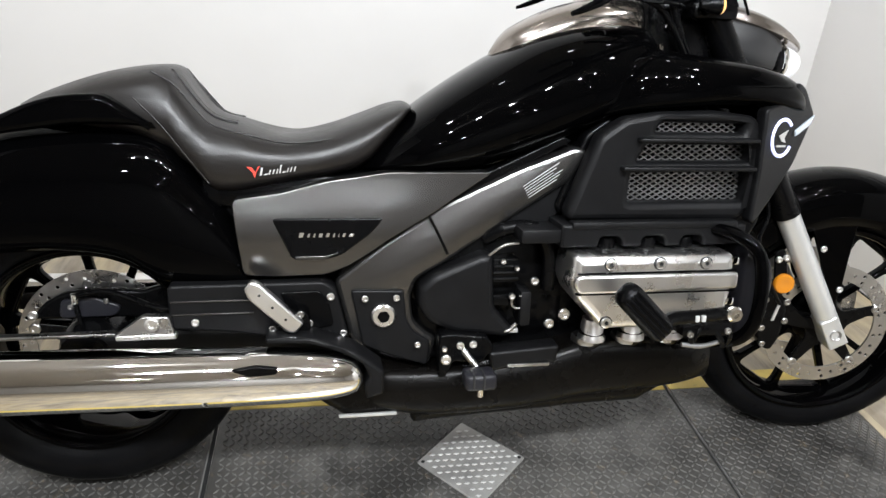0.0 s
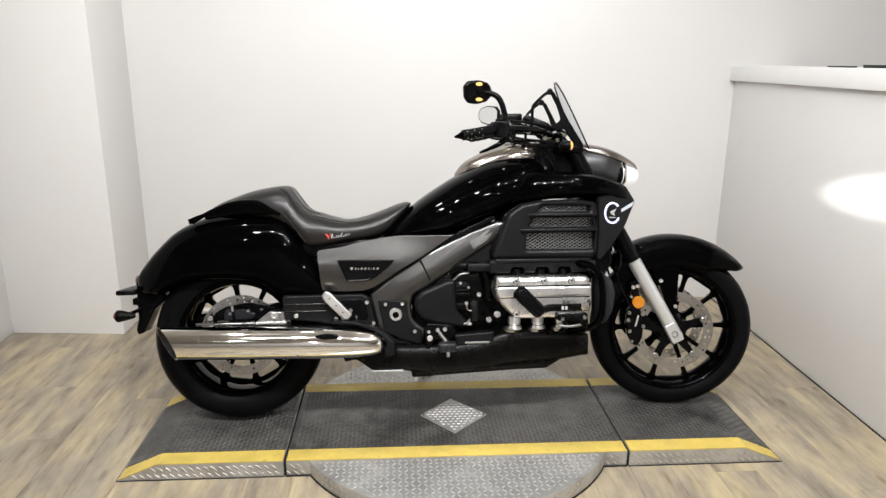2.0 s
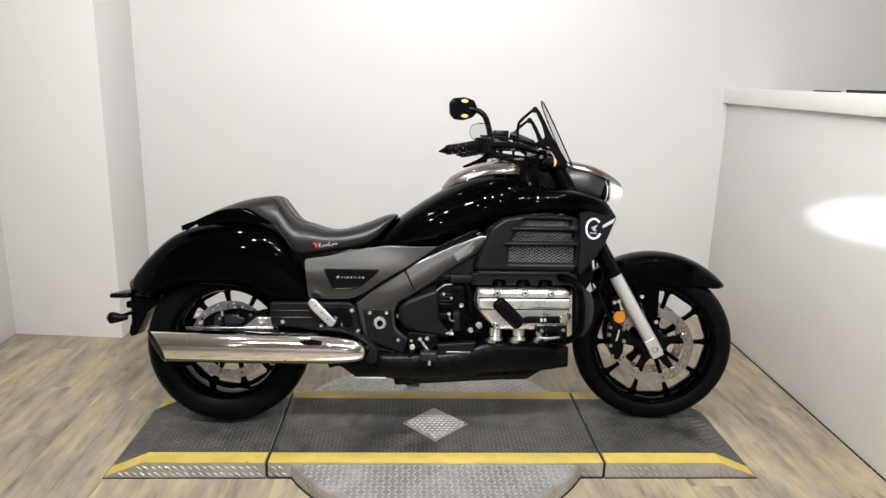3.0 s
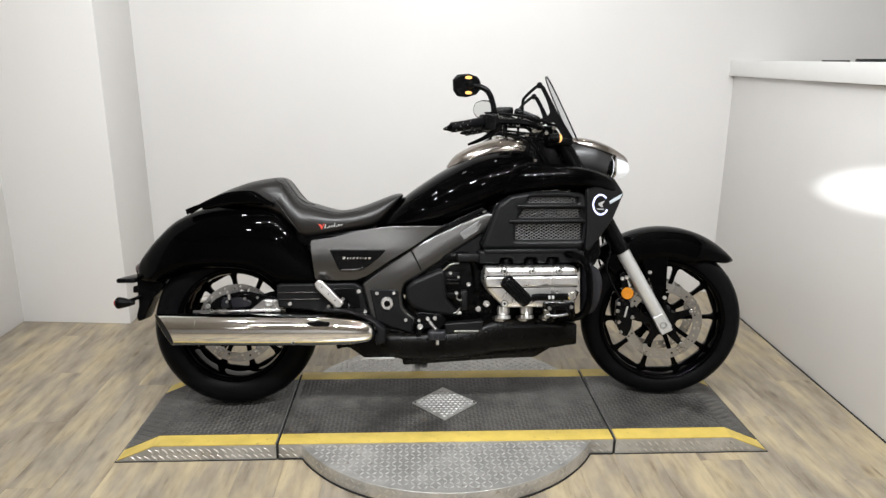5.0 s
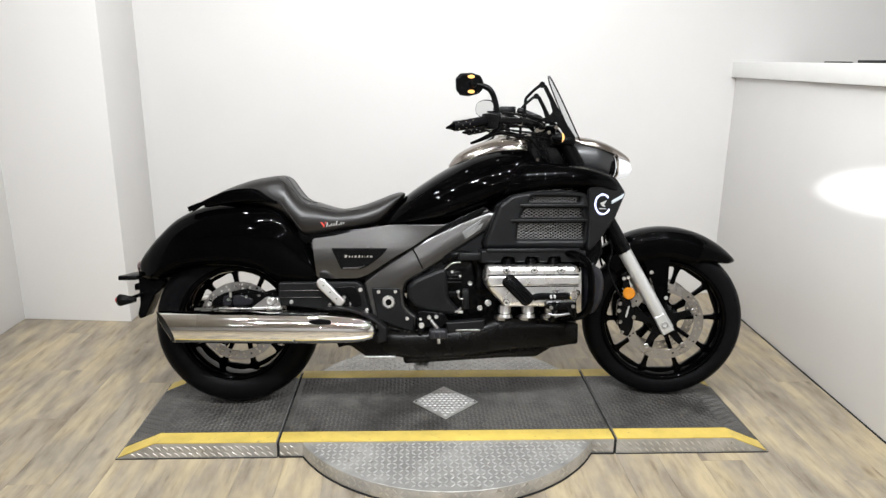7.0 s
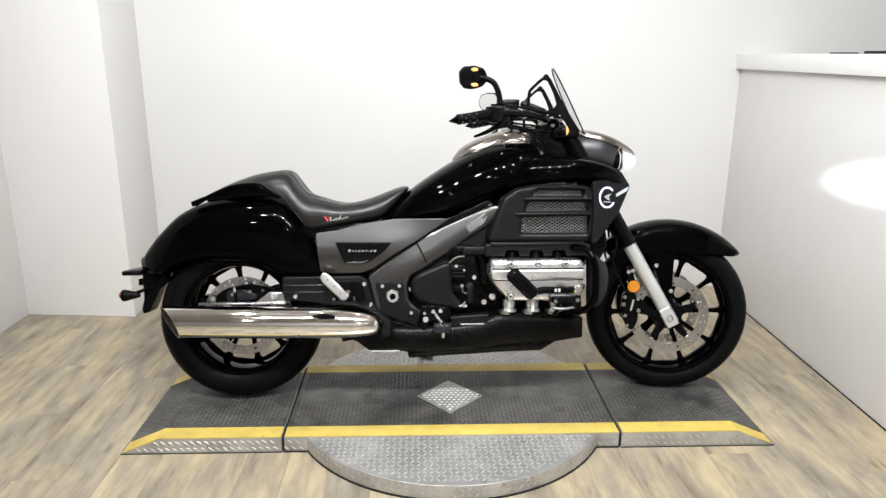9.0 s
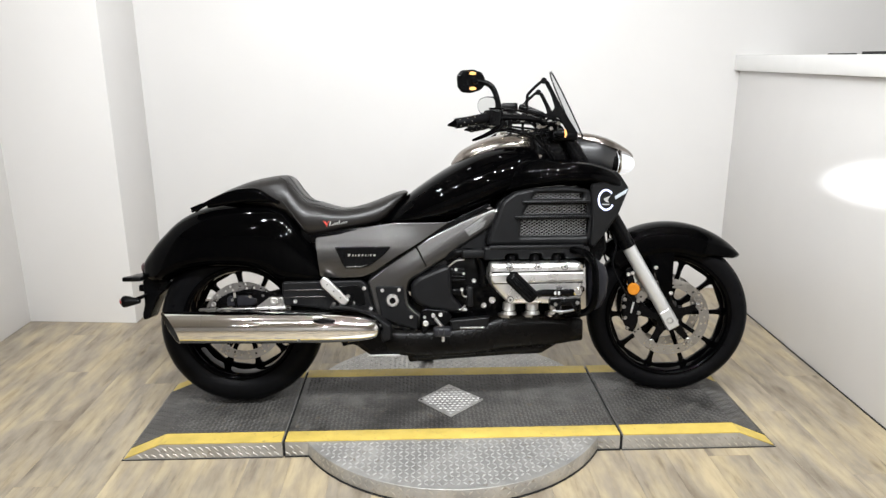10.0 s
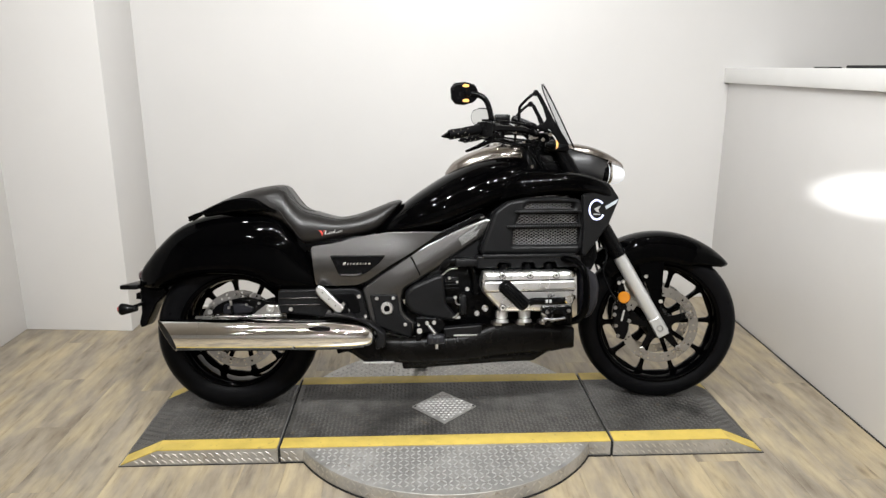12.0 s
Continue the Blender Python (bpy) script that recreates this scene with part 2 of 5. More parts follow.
def box_bm(x0, x1, y0, y1, z0, z1, bevel=0.0, seg=2):
    bm = bmesh.new()
    bmesh.ops.create_cube(bm, size=1)
    bmesh.ops.transform(bm, matrix=Matrix.LocRotScale(((x0 + x1) / 2, (y0 + y1) / 2, (z0 + z1) / 2), None, (x1 - x0, y1 - y0, z1 - z0)), verts=bm.verts)
    if bevel:
        bmesh.ops.bevel(bm, geom=bm.edges[:], offset=bevel, segments=seg, profile=0.5, affect="EDGES")
    return bm


def fillet(pts, r, n=4):
    """A closed polygon with its corners rounded to the radius r."""
    out = []
    k = len(pts)
    for i in range(k):
        a, b, c = (Vector(pts[j % k]) for j in (i - 1, i, i + 1))
        d1, d2 = a - b, c - b
        q = min(r, 0.45 * d1.length, 0.45 * d2.length)
        p1, p2 = b + d1.normalized() * q, b + d2.normalized() * q
        for j in range(n + 1):
            t = j / n
            out.append(tuple(p1 * (1 - t) ** 2 + b * 2 * t * (1 - t) + p2 * t * t))
    return out


def spline(pts, n=4, closed=True):
    """Points along a smooth curve through pts."""
    out = []
    k = len(pts)
    for i in range(k if closed else k - 1):
        p = [np.array(pts[(i + j) % k if closed else min(max(i + j, 0), k - 1)], float) for j in (-1, 0, 1, 2)]
        for j in range(n):
            t = j / n
            out.append(tuple(0.5 * (2 * p[1] + (p[2] - p[0]) * t + (2 * p[0] - 5 * p[1] + 4 * p[2] - p[3]) * t * t + (3 * p[1] - p[0] - 3 * p[2] + p[3]) * t ** 3)))
    if not closed:
        out.append(tuple(float(c) for c in pts[-1]))
    return out


def circle(cx, cy, r, n=24, a0=0.0):
    return [(cx + r * math.cos(a0 + 2 * math.pi * i / n), cy + r * math.sin(a0 + 2 * math.pi * i / n)) for i in range(n)]


SIDE = Matrix(((1, 0, 0, 0), (0, 0, -1, 0), (0, 1, 0, 0), (0, 0, 0, 1)))


def plate_mesh(outlines, v0, v1, bevel=0.003, m=None, res=2):
    """A plate seen from the side: outlines in (along, up), the first one outer and the rest holes, from v0 to v1 across."""
    cu = bpy.data.curves.new("plate", "CURVE")
    cu.dimensions, cu.fill_mode = "2D", "BOTH"
    half = abs(v1 - v0) / 2
    bevel = min(bevel, half * 0.9)
    cu.extrude, cu.bevel_depth, cu.bevel_resolution, cu.offset = half - bevel, bevel, res, -bevel
    for line in outlines:
        sp = cu.splines.new("POLY")
        sp.points.add(len(line) - 1)
        for p, (x, y) in zip(sp.points, line):
            p.co = (x, y, 0, 1)
        sp.use_cyclic_u = True
    ob = bpy.data.objects.new("plate", cu)
    me = bpy.data.meshes.new_from_object(ob)
    bpy.data.objects.remove(ob)
    bpy.data.curves.remove(cu)
    me.transform((m or Matrix.Translation((0, (v0 + v1) / 2, 0)) @ SIDE))
    bm = bmesh.new()
    bm.from_mesh(me)
    bmesh.ops.remove_doubles(bm, verts=bm.verts, dist=1e-5)
    bm.to_mesh(me)
    bm.free()
    return me


def plate(name, outlines, v0, v1, material, parent, label="", bevel=0.003, m=None, angle=32.0):
    me = plate_mesh(outlines, v0, v1, bevel, m)
    ob = finish(name, me, material, parent, label, angle)
    axis = ((m or SIDE).to_3x3() @ Vector((0, 0, 1))).normalized()
    me.polygons.foreach_set("use_smooth", [abs(p.normal.dot(axis)) < 0.9995 for p in me.polygons])
    return ob


def bow(ob, swell, step=0.012):
    """Gives the outer face of a plate a gentle swell: swell(along, up) is its height."""
    me = ob.data
    bm = bmesh.new()
    bm.from_mesh(me)
    for axis in (0, 2):
        lo, hi = min(v.co[axis] for v in bm.verts), max(v.co[axis] for v in bm.verts)
        no = Vector((1, 0, 0)) if axis == 0 else Vector((0, 0, 1))
        for k in range(1, int((hi - lo) / step) + 1):
            bmesh.ops.bisect_plane(bm, geom=bm.verts[:] + bm.edges[:] + bm.faces[:], plane_co=no * (lo + k * step), plane_no=no)
    face = min(v.co.y for v in bm.verts)
    for v in bm.verts:
        if v.co.y < face + 0.012:
            v.co.y -= swell(v.co.x, v.co.z)
    bm.to_mesh(me)
    bm.free()
    me.polygons.foreach_set("use_smooth", [True] * len(me.polygons))
    me.set_sharp_from_angle(angle=radians(9))
    me.update()
    return ob


def tube_mesh(pts, r, res=5, n=5, smooth=True, closed=False, taper=None):
    """A round bar along pts."""
    line = spline(pts, n, closed) if smooth and len(pts) > 2 else [tuple(p) for p in pts]
    line = [Vector(p) for p in line]
    k, side = len(line), 4 * res // 2 + 2
    verts, faces, up = [], [], None
    for i, p in enumerate(line):
        d = (line[min(i + 1, k - 1)] - line[max(i - 1, 0)]).normalized() if not closed else (line[(i + 1) % k] - line[i - 1]).normalized()
        if up is None:
            up = d.orthogonal().normalized()
        up = (up - d * up.dot(d)).normalized()
        w = d.cross(up)
        rr = r if taper is None else r * (taper[0] + (taper[1] - taper[0]) * i / (k - 1))
        for j in range(side):
            a = 2 * math.pi * j / side
            verts.append(p + up * rr * math.cos(a) + w * rr * math.sin(a))
    for i in range(k if closed else k - 1):
        for j in range(side):
            a, b = i * side + j, i * side + (j + 1) % side
            c, e = ((i + 1) % k) * side + (j + 1) % side, ((i + 1) % k) * side + j
            faces.append((a, b, c, e))
    if not closed:
        faces.append(tuple(reversed(range(side))))
        faces.append(tuple(range((k - 1) * side, k * side)))
    me = bpy.data.meshes.new("tube")
    me.from_pydata([tuple(v) for v in verts], [], faces)
    return me


def tube(name, pts, r, material, parent, label="", **kw):
    return finish(name, tube_mesh(pts, r, **kw), material, parent, label, 50)


def revolve_mesh(profile, n=48, centre=(0, 0, 0), axis="Y", closed=True):
    """Turns a profile of (radius, along) round an axis."""
    verts, faces = [], []
    k = len(profile)
    for i in range(n):
        a = 2 * math.pi * i / n
        for r, h in profile:
            c, s = r * math.cos(a), r * math.sin(a)
            p = {"Y": (c, h, s), "Z": (c, s, h), "X": (h, c, s)}[axis]
            verts.append(tuple(q + o for q, o in zip(p, centre)))
    for i in range(n):
        for j in range(k if closed else k - 1):
            a, b = i * k + j, i * k + (j + 1) % k
            c, d = ((i + 1) % n) * k + (j + 1) % k, ((i + 1) % n) * k + j
            faces.append((a, b, c, d))
    me = bpy.data.meshes.new("turned")
    me.from_pydata(verts, [], faces)
    bm = bmesh.new()
    bm.from_mesh(me)
    bmesh.ops.remove_doubles(bm, verts=bm.verts, dist=1e-6)
    bmesh.ops.dissolve_degenerate(bm, dist=1e-6, edges=bm.edges)
    bmesh.ops.recalc_face_normals(bm, faces=bm.faces)
    bm.to_mesh(me)
    bm.free()
    return me


def turned(name, profile, material, parent, label="", n=48, centre=(0, 0, 0), axis="Y", angle=32.0, m=None):
    me = revolve_mesh(profile, n, centre, axis)
    if m:
        me.transform(m)
    return finish(name, me, material, parent, label, angle)


def loft_mesh(stations, nseg=28, sub=4, cap=True, side=0):
    """A body lofted along u through rounded sections: (u, top, bottom, half width, squareness, height of the widest line, lateral offset, slant)."""
    st = [s + (0.0,) * (8 - len(s)) for s in stations]
    st = spline(st, sub, closed=False)
    verts, faces = [], []
    for u, top, bot, wide, e, mid, off, slant in st:
        for j in range(nseg):
            a = 2 * math.pi * (j + 0.5) / nseg
            c, s = math.cos(a), math.sin(a)
            y = wide * math.copysign(abs(c) ** (2 / e), c)
            z = abs(s) ** (2 / e)
            z = mid + (top - mid) * z if s > 0 else mid - (mid - bot) * z
            verts.append((u + slant * (z - mid), y + off, z))
    k = len(st)
    for i in range(k - 1):
        for j in range(nseg):
            a, b = i * nseg + j, i * nseg + (j + 1) % nseg
            faces.append((a, a + nseg, b + nseg, b))
    if cap:
        faces.append(tuple(range(nseg)))
        faces.append(tuple(reversed(range((k - 1) * nseg, k * nseg))))
    me = bpy.data.meshes.new("loft")
    me.from_pydata(verts, [], faces)
    bm = bmesh.new()
    bm.from_mesh(me)
    bmesh.ops.recalc_face_normals(bm, faces=bm.faces)
    bm.to_mesh(me)
    bm.free()
    return me


def loft(name, stations, material, parent, label="", nseg=28, sub=4, angle=40.0):
    return finish(name, loft_mesh(stations, nseg, sub), material, parent, label, angle)


def mirrored(ob, name=None):
    """The same part on the other side of the machine."""
    me = ob.data.copy()
    me.transform(Matrix.Diagonal((1, -1, 1, 1)))
    me.flip_normals()
    o = new(name or ob.name.split(".")[0], me)
    o.parent = ob.parent
    if "label" in ob:
        o["label"] = ob["label"]
    return o


def thing(name, label, category, m=None, group="", kind=""):
    ob = new(name)
    ob.empty_display_size = 0.1
    if m is not None:
        ob.matrix_world = m
    return tagged(ob, label, category, group, kind)


def bolt(parent, u, v, w, r=0.008, out=0.006, material=None, out_dir=-1, name="bolt"):
    """A socket bolt whose head faces sideways."""
    h = out * out_dir
    prof = [(0, 0), (r, 0), (r, h * 0.7), (r * 0.8, h), (r * 0.5, h), (r * 0.45, h * 0.4), (0, h * 0.4)]
    return turned(name, prof, material or POLISHED, parent, n=10, centre=(u, v, w))


# ---- the room ----
WX0, WX1, WYB, WYP = -2.265, 1.70, 1.48, 1.020
SX, SY = 5.0, -8.0


def wall(name, x0, x1, y0, y1, z0, z1, material=None, label="plain white painted wall"):
    return tagged(part(name, box_bm(x0, x1, y0, y1, z0, z1, 0.004), material or WALL), label, "wall", kind="structure")


wall("wall_north", -1.80, WX1 + 1.5, WYB, WYB + 0.12, 0, CEIL, label="white painted wall behind the motorcycle")
pillar = box_bm(WX0 - 0.05, -1.672, WYP, WYB + 0.12, 0, CEIL, 0.004)
for v in pillar.verts:  # its face stands a little askew
    if v.co.y < WYP + 0.1:
        v.co.y -= 0.082 * (v.co.x + 1.672)
tagged(part("wall_pillar", pillar, WALL), "white painted wall return jutting into the bay", "wall", kind="structure")
wall("wall_west", WX0 - 0.12, WX0 - 0.002, -0.9, WYB + 0.12, 0, CEIL, label="white painted side wall")
ASKEW = Matrix.Translation((WX1, 0, 0)) @ pose(0, 0, 0, 0, 0, -1.7) @ Matrix.Translation((-WX1, 0, 0))
wall("wall_east_lower", WX1, WX1 + 0.30, -1.6, WYB + 0.02, 0, 1.324, label="white half-height side wall under a ledge").matrix_world = ASKEW
tagged(part("trim_joint", box_bm(WX1 - 0.005, WX1 + 0.002, -1.6, WYB - 0.01, 0.0005, 0.005), GAP), "thin dark joint where the half wall meets the floor", "trim", kind="structure").matrix_world = ASKEW
wall("wall_east_upper", WX1 + 1.3, WX1 + 1.42, -1.6, WYB + 0.05, 0, CEIL, label="white wall set back above the ledge")
# Unseen walls, added and toned for what the chrome and paint reflect.
wall("wall_far_west", -SX - 0.12, -SX, SY, WYB + 0.12, 0, CEIL, UNSEEN_PAINT, "unseen wall added to close the showroom")
wall("wall_far_east", SX, SX + 0.12, SY, WYB + 0.12, 0, CEIL, UNSEEN_PAINT, "unseen wall added to close the showroom")
wall("wall_far_north_west", -SX, WX0 - 0.122, WYB, WYB + 0.12, 0, CEIL, UNSEEN_PAINT, "unseen wall added to close the showroom")
wall("wall_far_north_east", WX1 + 1.502, SX, WYB, WYB + 0.12, 0, CEIL, UNSEEN_PAINT, "unseen wall added to close the showroom")
wall("wall_south", -SX - 0.12, SX + 0.12, SY - 0.12, SY - 0.002, 0, CEIL, UNSEEN_PAINT, "unseen wall added to close the showroom")
# Unseen ceiling; its pale tone is set for bounced light and reflections.
wall("ceiling", -SX - 0.12, SX + 0.12, SY - 0.12, WYB + 0.12, CEIL + 0.002, CEIL + 0.1, CEILING, "unseen ceiling that bounces light into the bay")
tagged(part("trim_ledge", box_bm(WX1 - 0.03, WX1 + 0.318, -1.62, WYB + 0.015, 1.326, 1.412, 0.004), TRIM), "white painted ledge capping the half wall", "ledge", kind="structure").matrix_world = ASKEW
floor = tagged(part("floor", box_bm(-SX - 0.12, SX + 0.12, SY - 0.12, WYB + 0.12, -0.1, -0.004), SEAM), "light oak vinyl plank floor", "floor", kind="structure")

# ---- the lift ----
H, YC = 0.06, -0.04
lift = thing("motorcycle_lift", "low turntable lift with black mats, yellow edges and tread plate", "motorcycle lift", pose(0, YC, 0))
HW, HF = 0.304, 0.289


def deck(name, outline, z0, z1, material, parent, label="", bevel=0.002):
    return plate(name, [outline], 0, z1 - z0, material, parent, label, bevel, m=Matrix.Translation((0, 0, (z0 + z1) / 2)))


# Black strips stand in for the shadow line where lift meets floor.
deck("rubber_skirt", circle(0, 0, 0.6145, 96), 0.0, 0.004, GAP, lift, "black strip for the shadow line at the floor", 0.001)
part("rubber_skirt", box_bm(-0.617, 0.617, -HW - 0.004, HF + 0.004, 0.0, 0.005, 0.001), GAP, lift, "black strip for the shadow line at the floor")
for s in (-1, 1):
    part("rubber_skirt", box_bm(min(s * 0.622, s * 1.203), max(s * 0.622, s * 1.203), -HW - 0.004, HF + 0.004, 0.0, 0.0025, 0.0008), GAP, lift, "black strip for the shadow line at the floor")
turntable = deck("turntable", circle(0, 0, 0.612, 96), 0.006, H - 0.001, TREAD, lift, "round aluminium tread plate turntable")
middle = part("middle_deck", box_bm(-0.614, 0.614, -HW, HF, 0.004, H, 0.002), TREAD, lift)
part("mat", box_bm(-0.612, 0.612, -HW + 0.072, HF - 0.072, H, H + 0.004, 0.001), MAT, lift, "worn black rubber mat")
for y0, y1 in ((-HW, 0.07 - HW), (HF - 0.07, HF)):
    part("yellow_edge", box_bm(-0.613, 0.613, y0, y1, H, H + 0.004, 0.001), YELLOW, lift, "yellow painted edge stripe")
for s in (-1, 1):
    def slab(name, ya, yb, xa, xb, xc, z, zc, thick, material, label=""):
        top = [(s * xa, ya, z), (s * xb, ya, z), (s * xc, ya, zc), (s * xc, yb, zc), (s * xb, yb, z), (s * xa, yb, z)]
        low = [(x, y, max(0.0, q - thick)) for x, y, q in top]
        f = [(0, 1, 4, 5), (1, 2, 3, 4), (6, 11, 10, 7), (7, 10, 9, 8), (0, 6, 7, 1), (1, 7, 8, 2), (2, 8, 9, 3), (3, 9, 10, 4), (4, 10, 11, 5), (5, 11, 6, 0)]
        return raw(name, top + low, f, material, lift, label, 20, flip=s < 0)
    # Black filler stands in for the shade inside the open joint.
    part("rubber_seal", box_bm(min(s * 0.6142, s * 0.6238), max(s * 0.6142, s * 0.6238), -HW + 0.002, HF - 0.002, 0.003, H - 0.006), GAP, lift, "black filler that darkens the open joint")
    slab("end_ramp", -HW, HF, 0.624, 1.06, 1.20, H, 0.003, 0.2, TREAD, "aluminium tread plate end ramp")
    slab("end_mat", -HW + 0.072, HF - 0.072, 0.626, 1.06, 1.195, H + 0.004, 0.008, 0.004, MAT, "black rubber mat on the end ramp")
    for ya, yb in ((-HW, 0.07 - HW), (HF - 0.07, HF)):
        slab("yellow_edge", ya, yb, 0.626, 1.06, 1.195, H + 0.004, 0.007, 0.004, YELLOW, "yellow painted edge stripe")
diamond = [(-0.131, -0.014), (-0.004, -0.157), (0.134, -0.020), (0.000, 0.118)]
dia = deck("centre_plate", fillet(diamond, 0.004), H + 0.004, H + 0.010, TREAD, lift, "diamond-shaped bare tread plate")



def lugs(name, inside, x0, x1, y0, y1, z, pitch, long, wide, high, material, parent, label, m=None, rot=45, turns=True, stagger=0.0):
    """Rows of raised oblong lugs, by turns one way and the other or all alike in staggered rows."""
    verts, faces = [], []
    i = 0
    y = y0
    while y < y1:
        x, j = x0 + stagger * (i % 2), 0
        while x < x1:
            a = radians(rot if not turns or (i + j) % 2 else rot - 90)
            c, s = math.cos(a), math.sin(a)
            if inside(x, y):
                k = len(verts)
                for f, dz in ((1.0, 0.0), (0.62, high)):
                    for p, q in ((-long, 0), (0, -wide), (long, 0), (0, wide)):
                        p, q = p * f, q * f
                        px, py = x + p * c - q * s, y + p * s + q * c
                        verts.append((px, py, z(px, py) + dz))
                faces += [(k + 4, k + 5, k + 6, k + 7)] + [(k + n, k + (n + 1) % 4, k + 4 + (n + 1) % 4, k + 4 + n) for n in range(4)]
            x, j = x + pitch, j + 1
        y, i = y + pitch, i + 1
    me = bpy.data.meshes.new(name)
    me.from_pydata(verts, [], faces)
    if m:
        me.transform(m)
    return tagged(finish(name, me, material, parent, label, 60), kind="stuff")


def ramp_z(x, y):
    return H + 0.004 - max(0.0, abs(x) - 1.06) * 0.415


EDGE = HW - 0.078
EDGE_FAR = HF - 0.078
lugs("tread_pattern", lambda x, y: x * x + y * y < 0.595 ** 2 and (y < -HW - 0.008 or y > HF + 0.008), -0.6, 0.6, -0.6, 0.6, lambda x, y: H - 0.0012, 0.0215, 0.0108, 0.0034, 0.0026, LUG, turntable, "raised tread pattern")
lugs("mat_pattern", lambda x, y: abs(x) < 0.605, -0.605, 0.606, -EDGE, EDGE_FAR, lambda x, y: H + 0.0038, 0.0165, 0.0092, 0.0032, 0.0024, MATLUG, lift, "raised rubber tread pattern")
for s in (-1, 1):
    lugs("mat_pattern", lambda x, y: True, min(s * 0.63, s * 1.185), max(s * 0.63, s * 1.185), -EDGE, EDGE_FAR, lambda x, y: ramp_z(x, y) - 0.0002, 0.0165, 0.0092, 0.0032, 0.0024, MATLUG, lift, "raised rubber tread pattern")
    lugs("side_pattern", lambda x, y: y < H - 0.008 - max(0, abs(x) - 1.06) * 0.42, min(s * 0.635, s * 1.19), max(s * 0.635, s * 1.19), 0.014, H - 0.004, lambda x, y: 0, 0.026, 0.0145, 0.0042, 0.0026, SIDELUG, lift, "raised tread pattern", Matrix.Translation((0, -HW, 0)) @ SIDE, -42, False, 0.013)
    lugs("side_pattern", lambda x, y: True, min(s * 0.545, s * 0.605), max(s * 0.545, s * 0.605), 0.014, H - 0.004, lambda x, y: 0, 0.026, 0.0145, 0.0042, 0.0026, SIDELUG, lift, "raised tread pattern", Matrix.Translation((0, -HW, 0)) @ SIDE, -42, False, 0.013)
lugs("plate_pattern", lambda x, y: abs(x) / 0.133 + abs(y + 0.018) / 0.137 < 0.90, -0.13, 0.13, -0.15, 0.12, lambda x, y: H + 0.0098, 0.0195, 0.0077, 0.0042, 0.0026, LUG, dia, "raised tread pattern", None, 0, False, 0.00975)
for x, y in ((-0.117, -0.0145), (0.120, -0.0195)):
    turned("screw", [(0, 0), (0.0045, 0), (0.0045, 0.0012), (0.003, 0.002), (0, 0.002)], GAP, dia, "dark screw head", n=14, centre=(x, y, H + 0.010), axis="Z")
bmv, bmf = [], []
for i in range(150):
    for row in range(2):
        a0 = 2 * math.pi * i / 150
        z0 = 0.022 + 0.022 * row
        t = 1 if (i + row) % 2 else -1
        k = len(bmv)
        for f, dr in ((1.0, 0.0), (0.62, 0.0014)):
            for p, q in ((-0.0125, 0), (0, -0.0038), (0.0125, 0), (0, 0.0038)):
                p, q = p * f, q * f
                ds, dz = (p - t * q) * 0.707, (t * p + q) * 0.707
                a = a0 + ds / 0.612
                bmv.append(((0.6118 + dr) * math.cos(a), (0.6118 + dr) * math.sin(a), z0 + dz))
        bmf += [(k + 4, k + 5, k + 6, k + 7)] + [(k + n, k + (n + 1) % 4, k + 4 + (n + 1) % 4, k + 4 + n) for n in range(4)]
tagged(raw("rim_pattern", bmv, bmf, SIDELUG, turntable, "raised tread pattern", 60), kind="stuff")

# ---- the motorcycle ----
bike = thing("motorcycle", "black cruiser motorcycle with chrome exhaust parked on its side stand", "motorcycle", Matrix.Translation((-0.815, -0.012, H + 0.004)) @ pose(0, 0, 0, 0, 0, 0.8) @ pose(0, 0, 0, -12))
RR, RF, UR, UF = 0.322, 0.322, -0.012, 1.7145
# the bars stand turned to the right
STEER = Matrix.Translation((1.25, 0, 1.06)) @ Matrix.Rotation(radians(-10), 4, Vector((-0.5, 0, 0.866))) @ Matrix.Translation((-1.25, 0, -1.06))


def steered(*obs):
    for ob in obs:
        for o in (ob, *ob.children_recursive):
            if o.type == "MESH":
                o.data.transform(STEER)




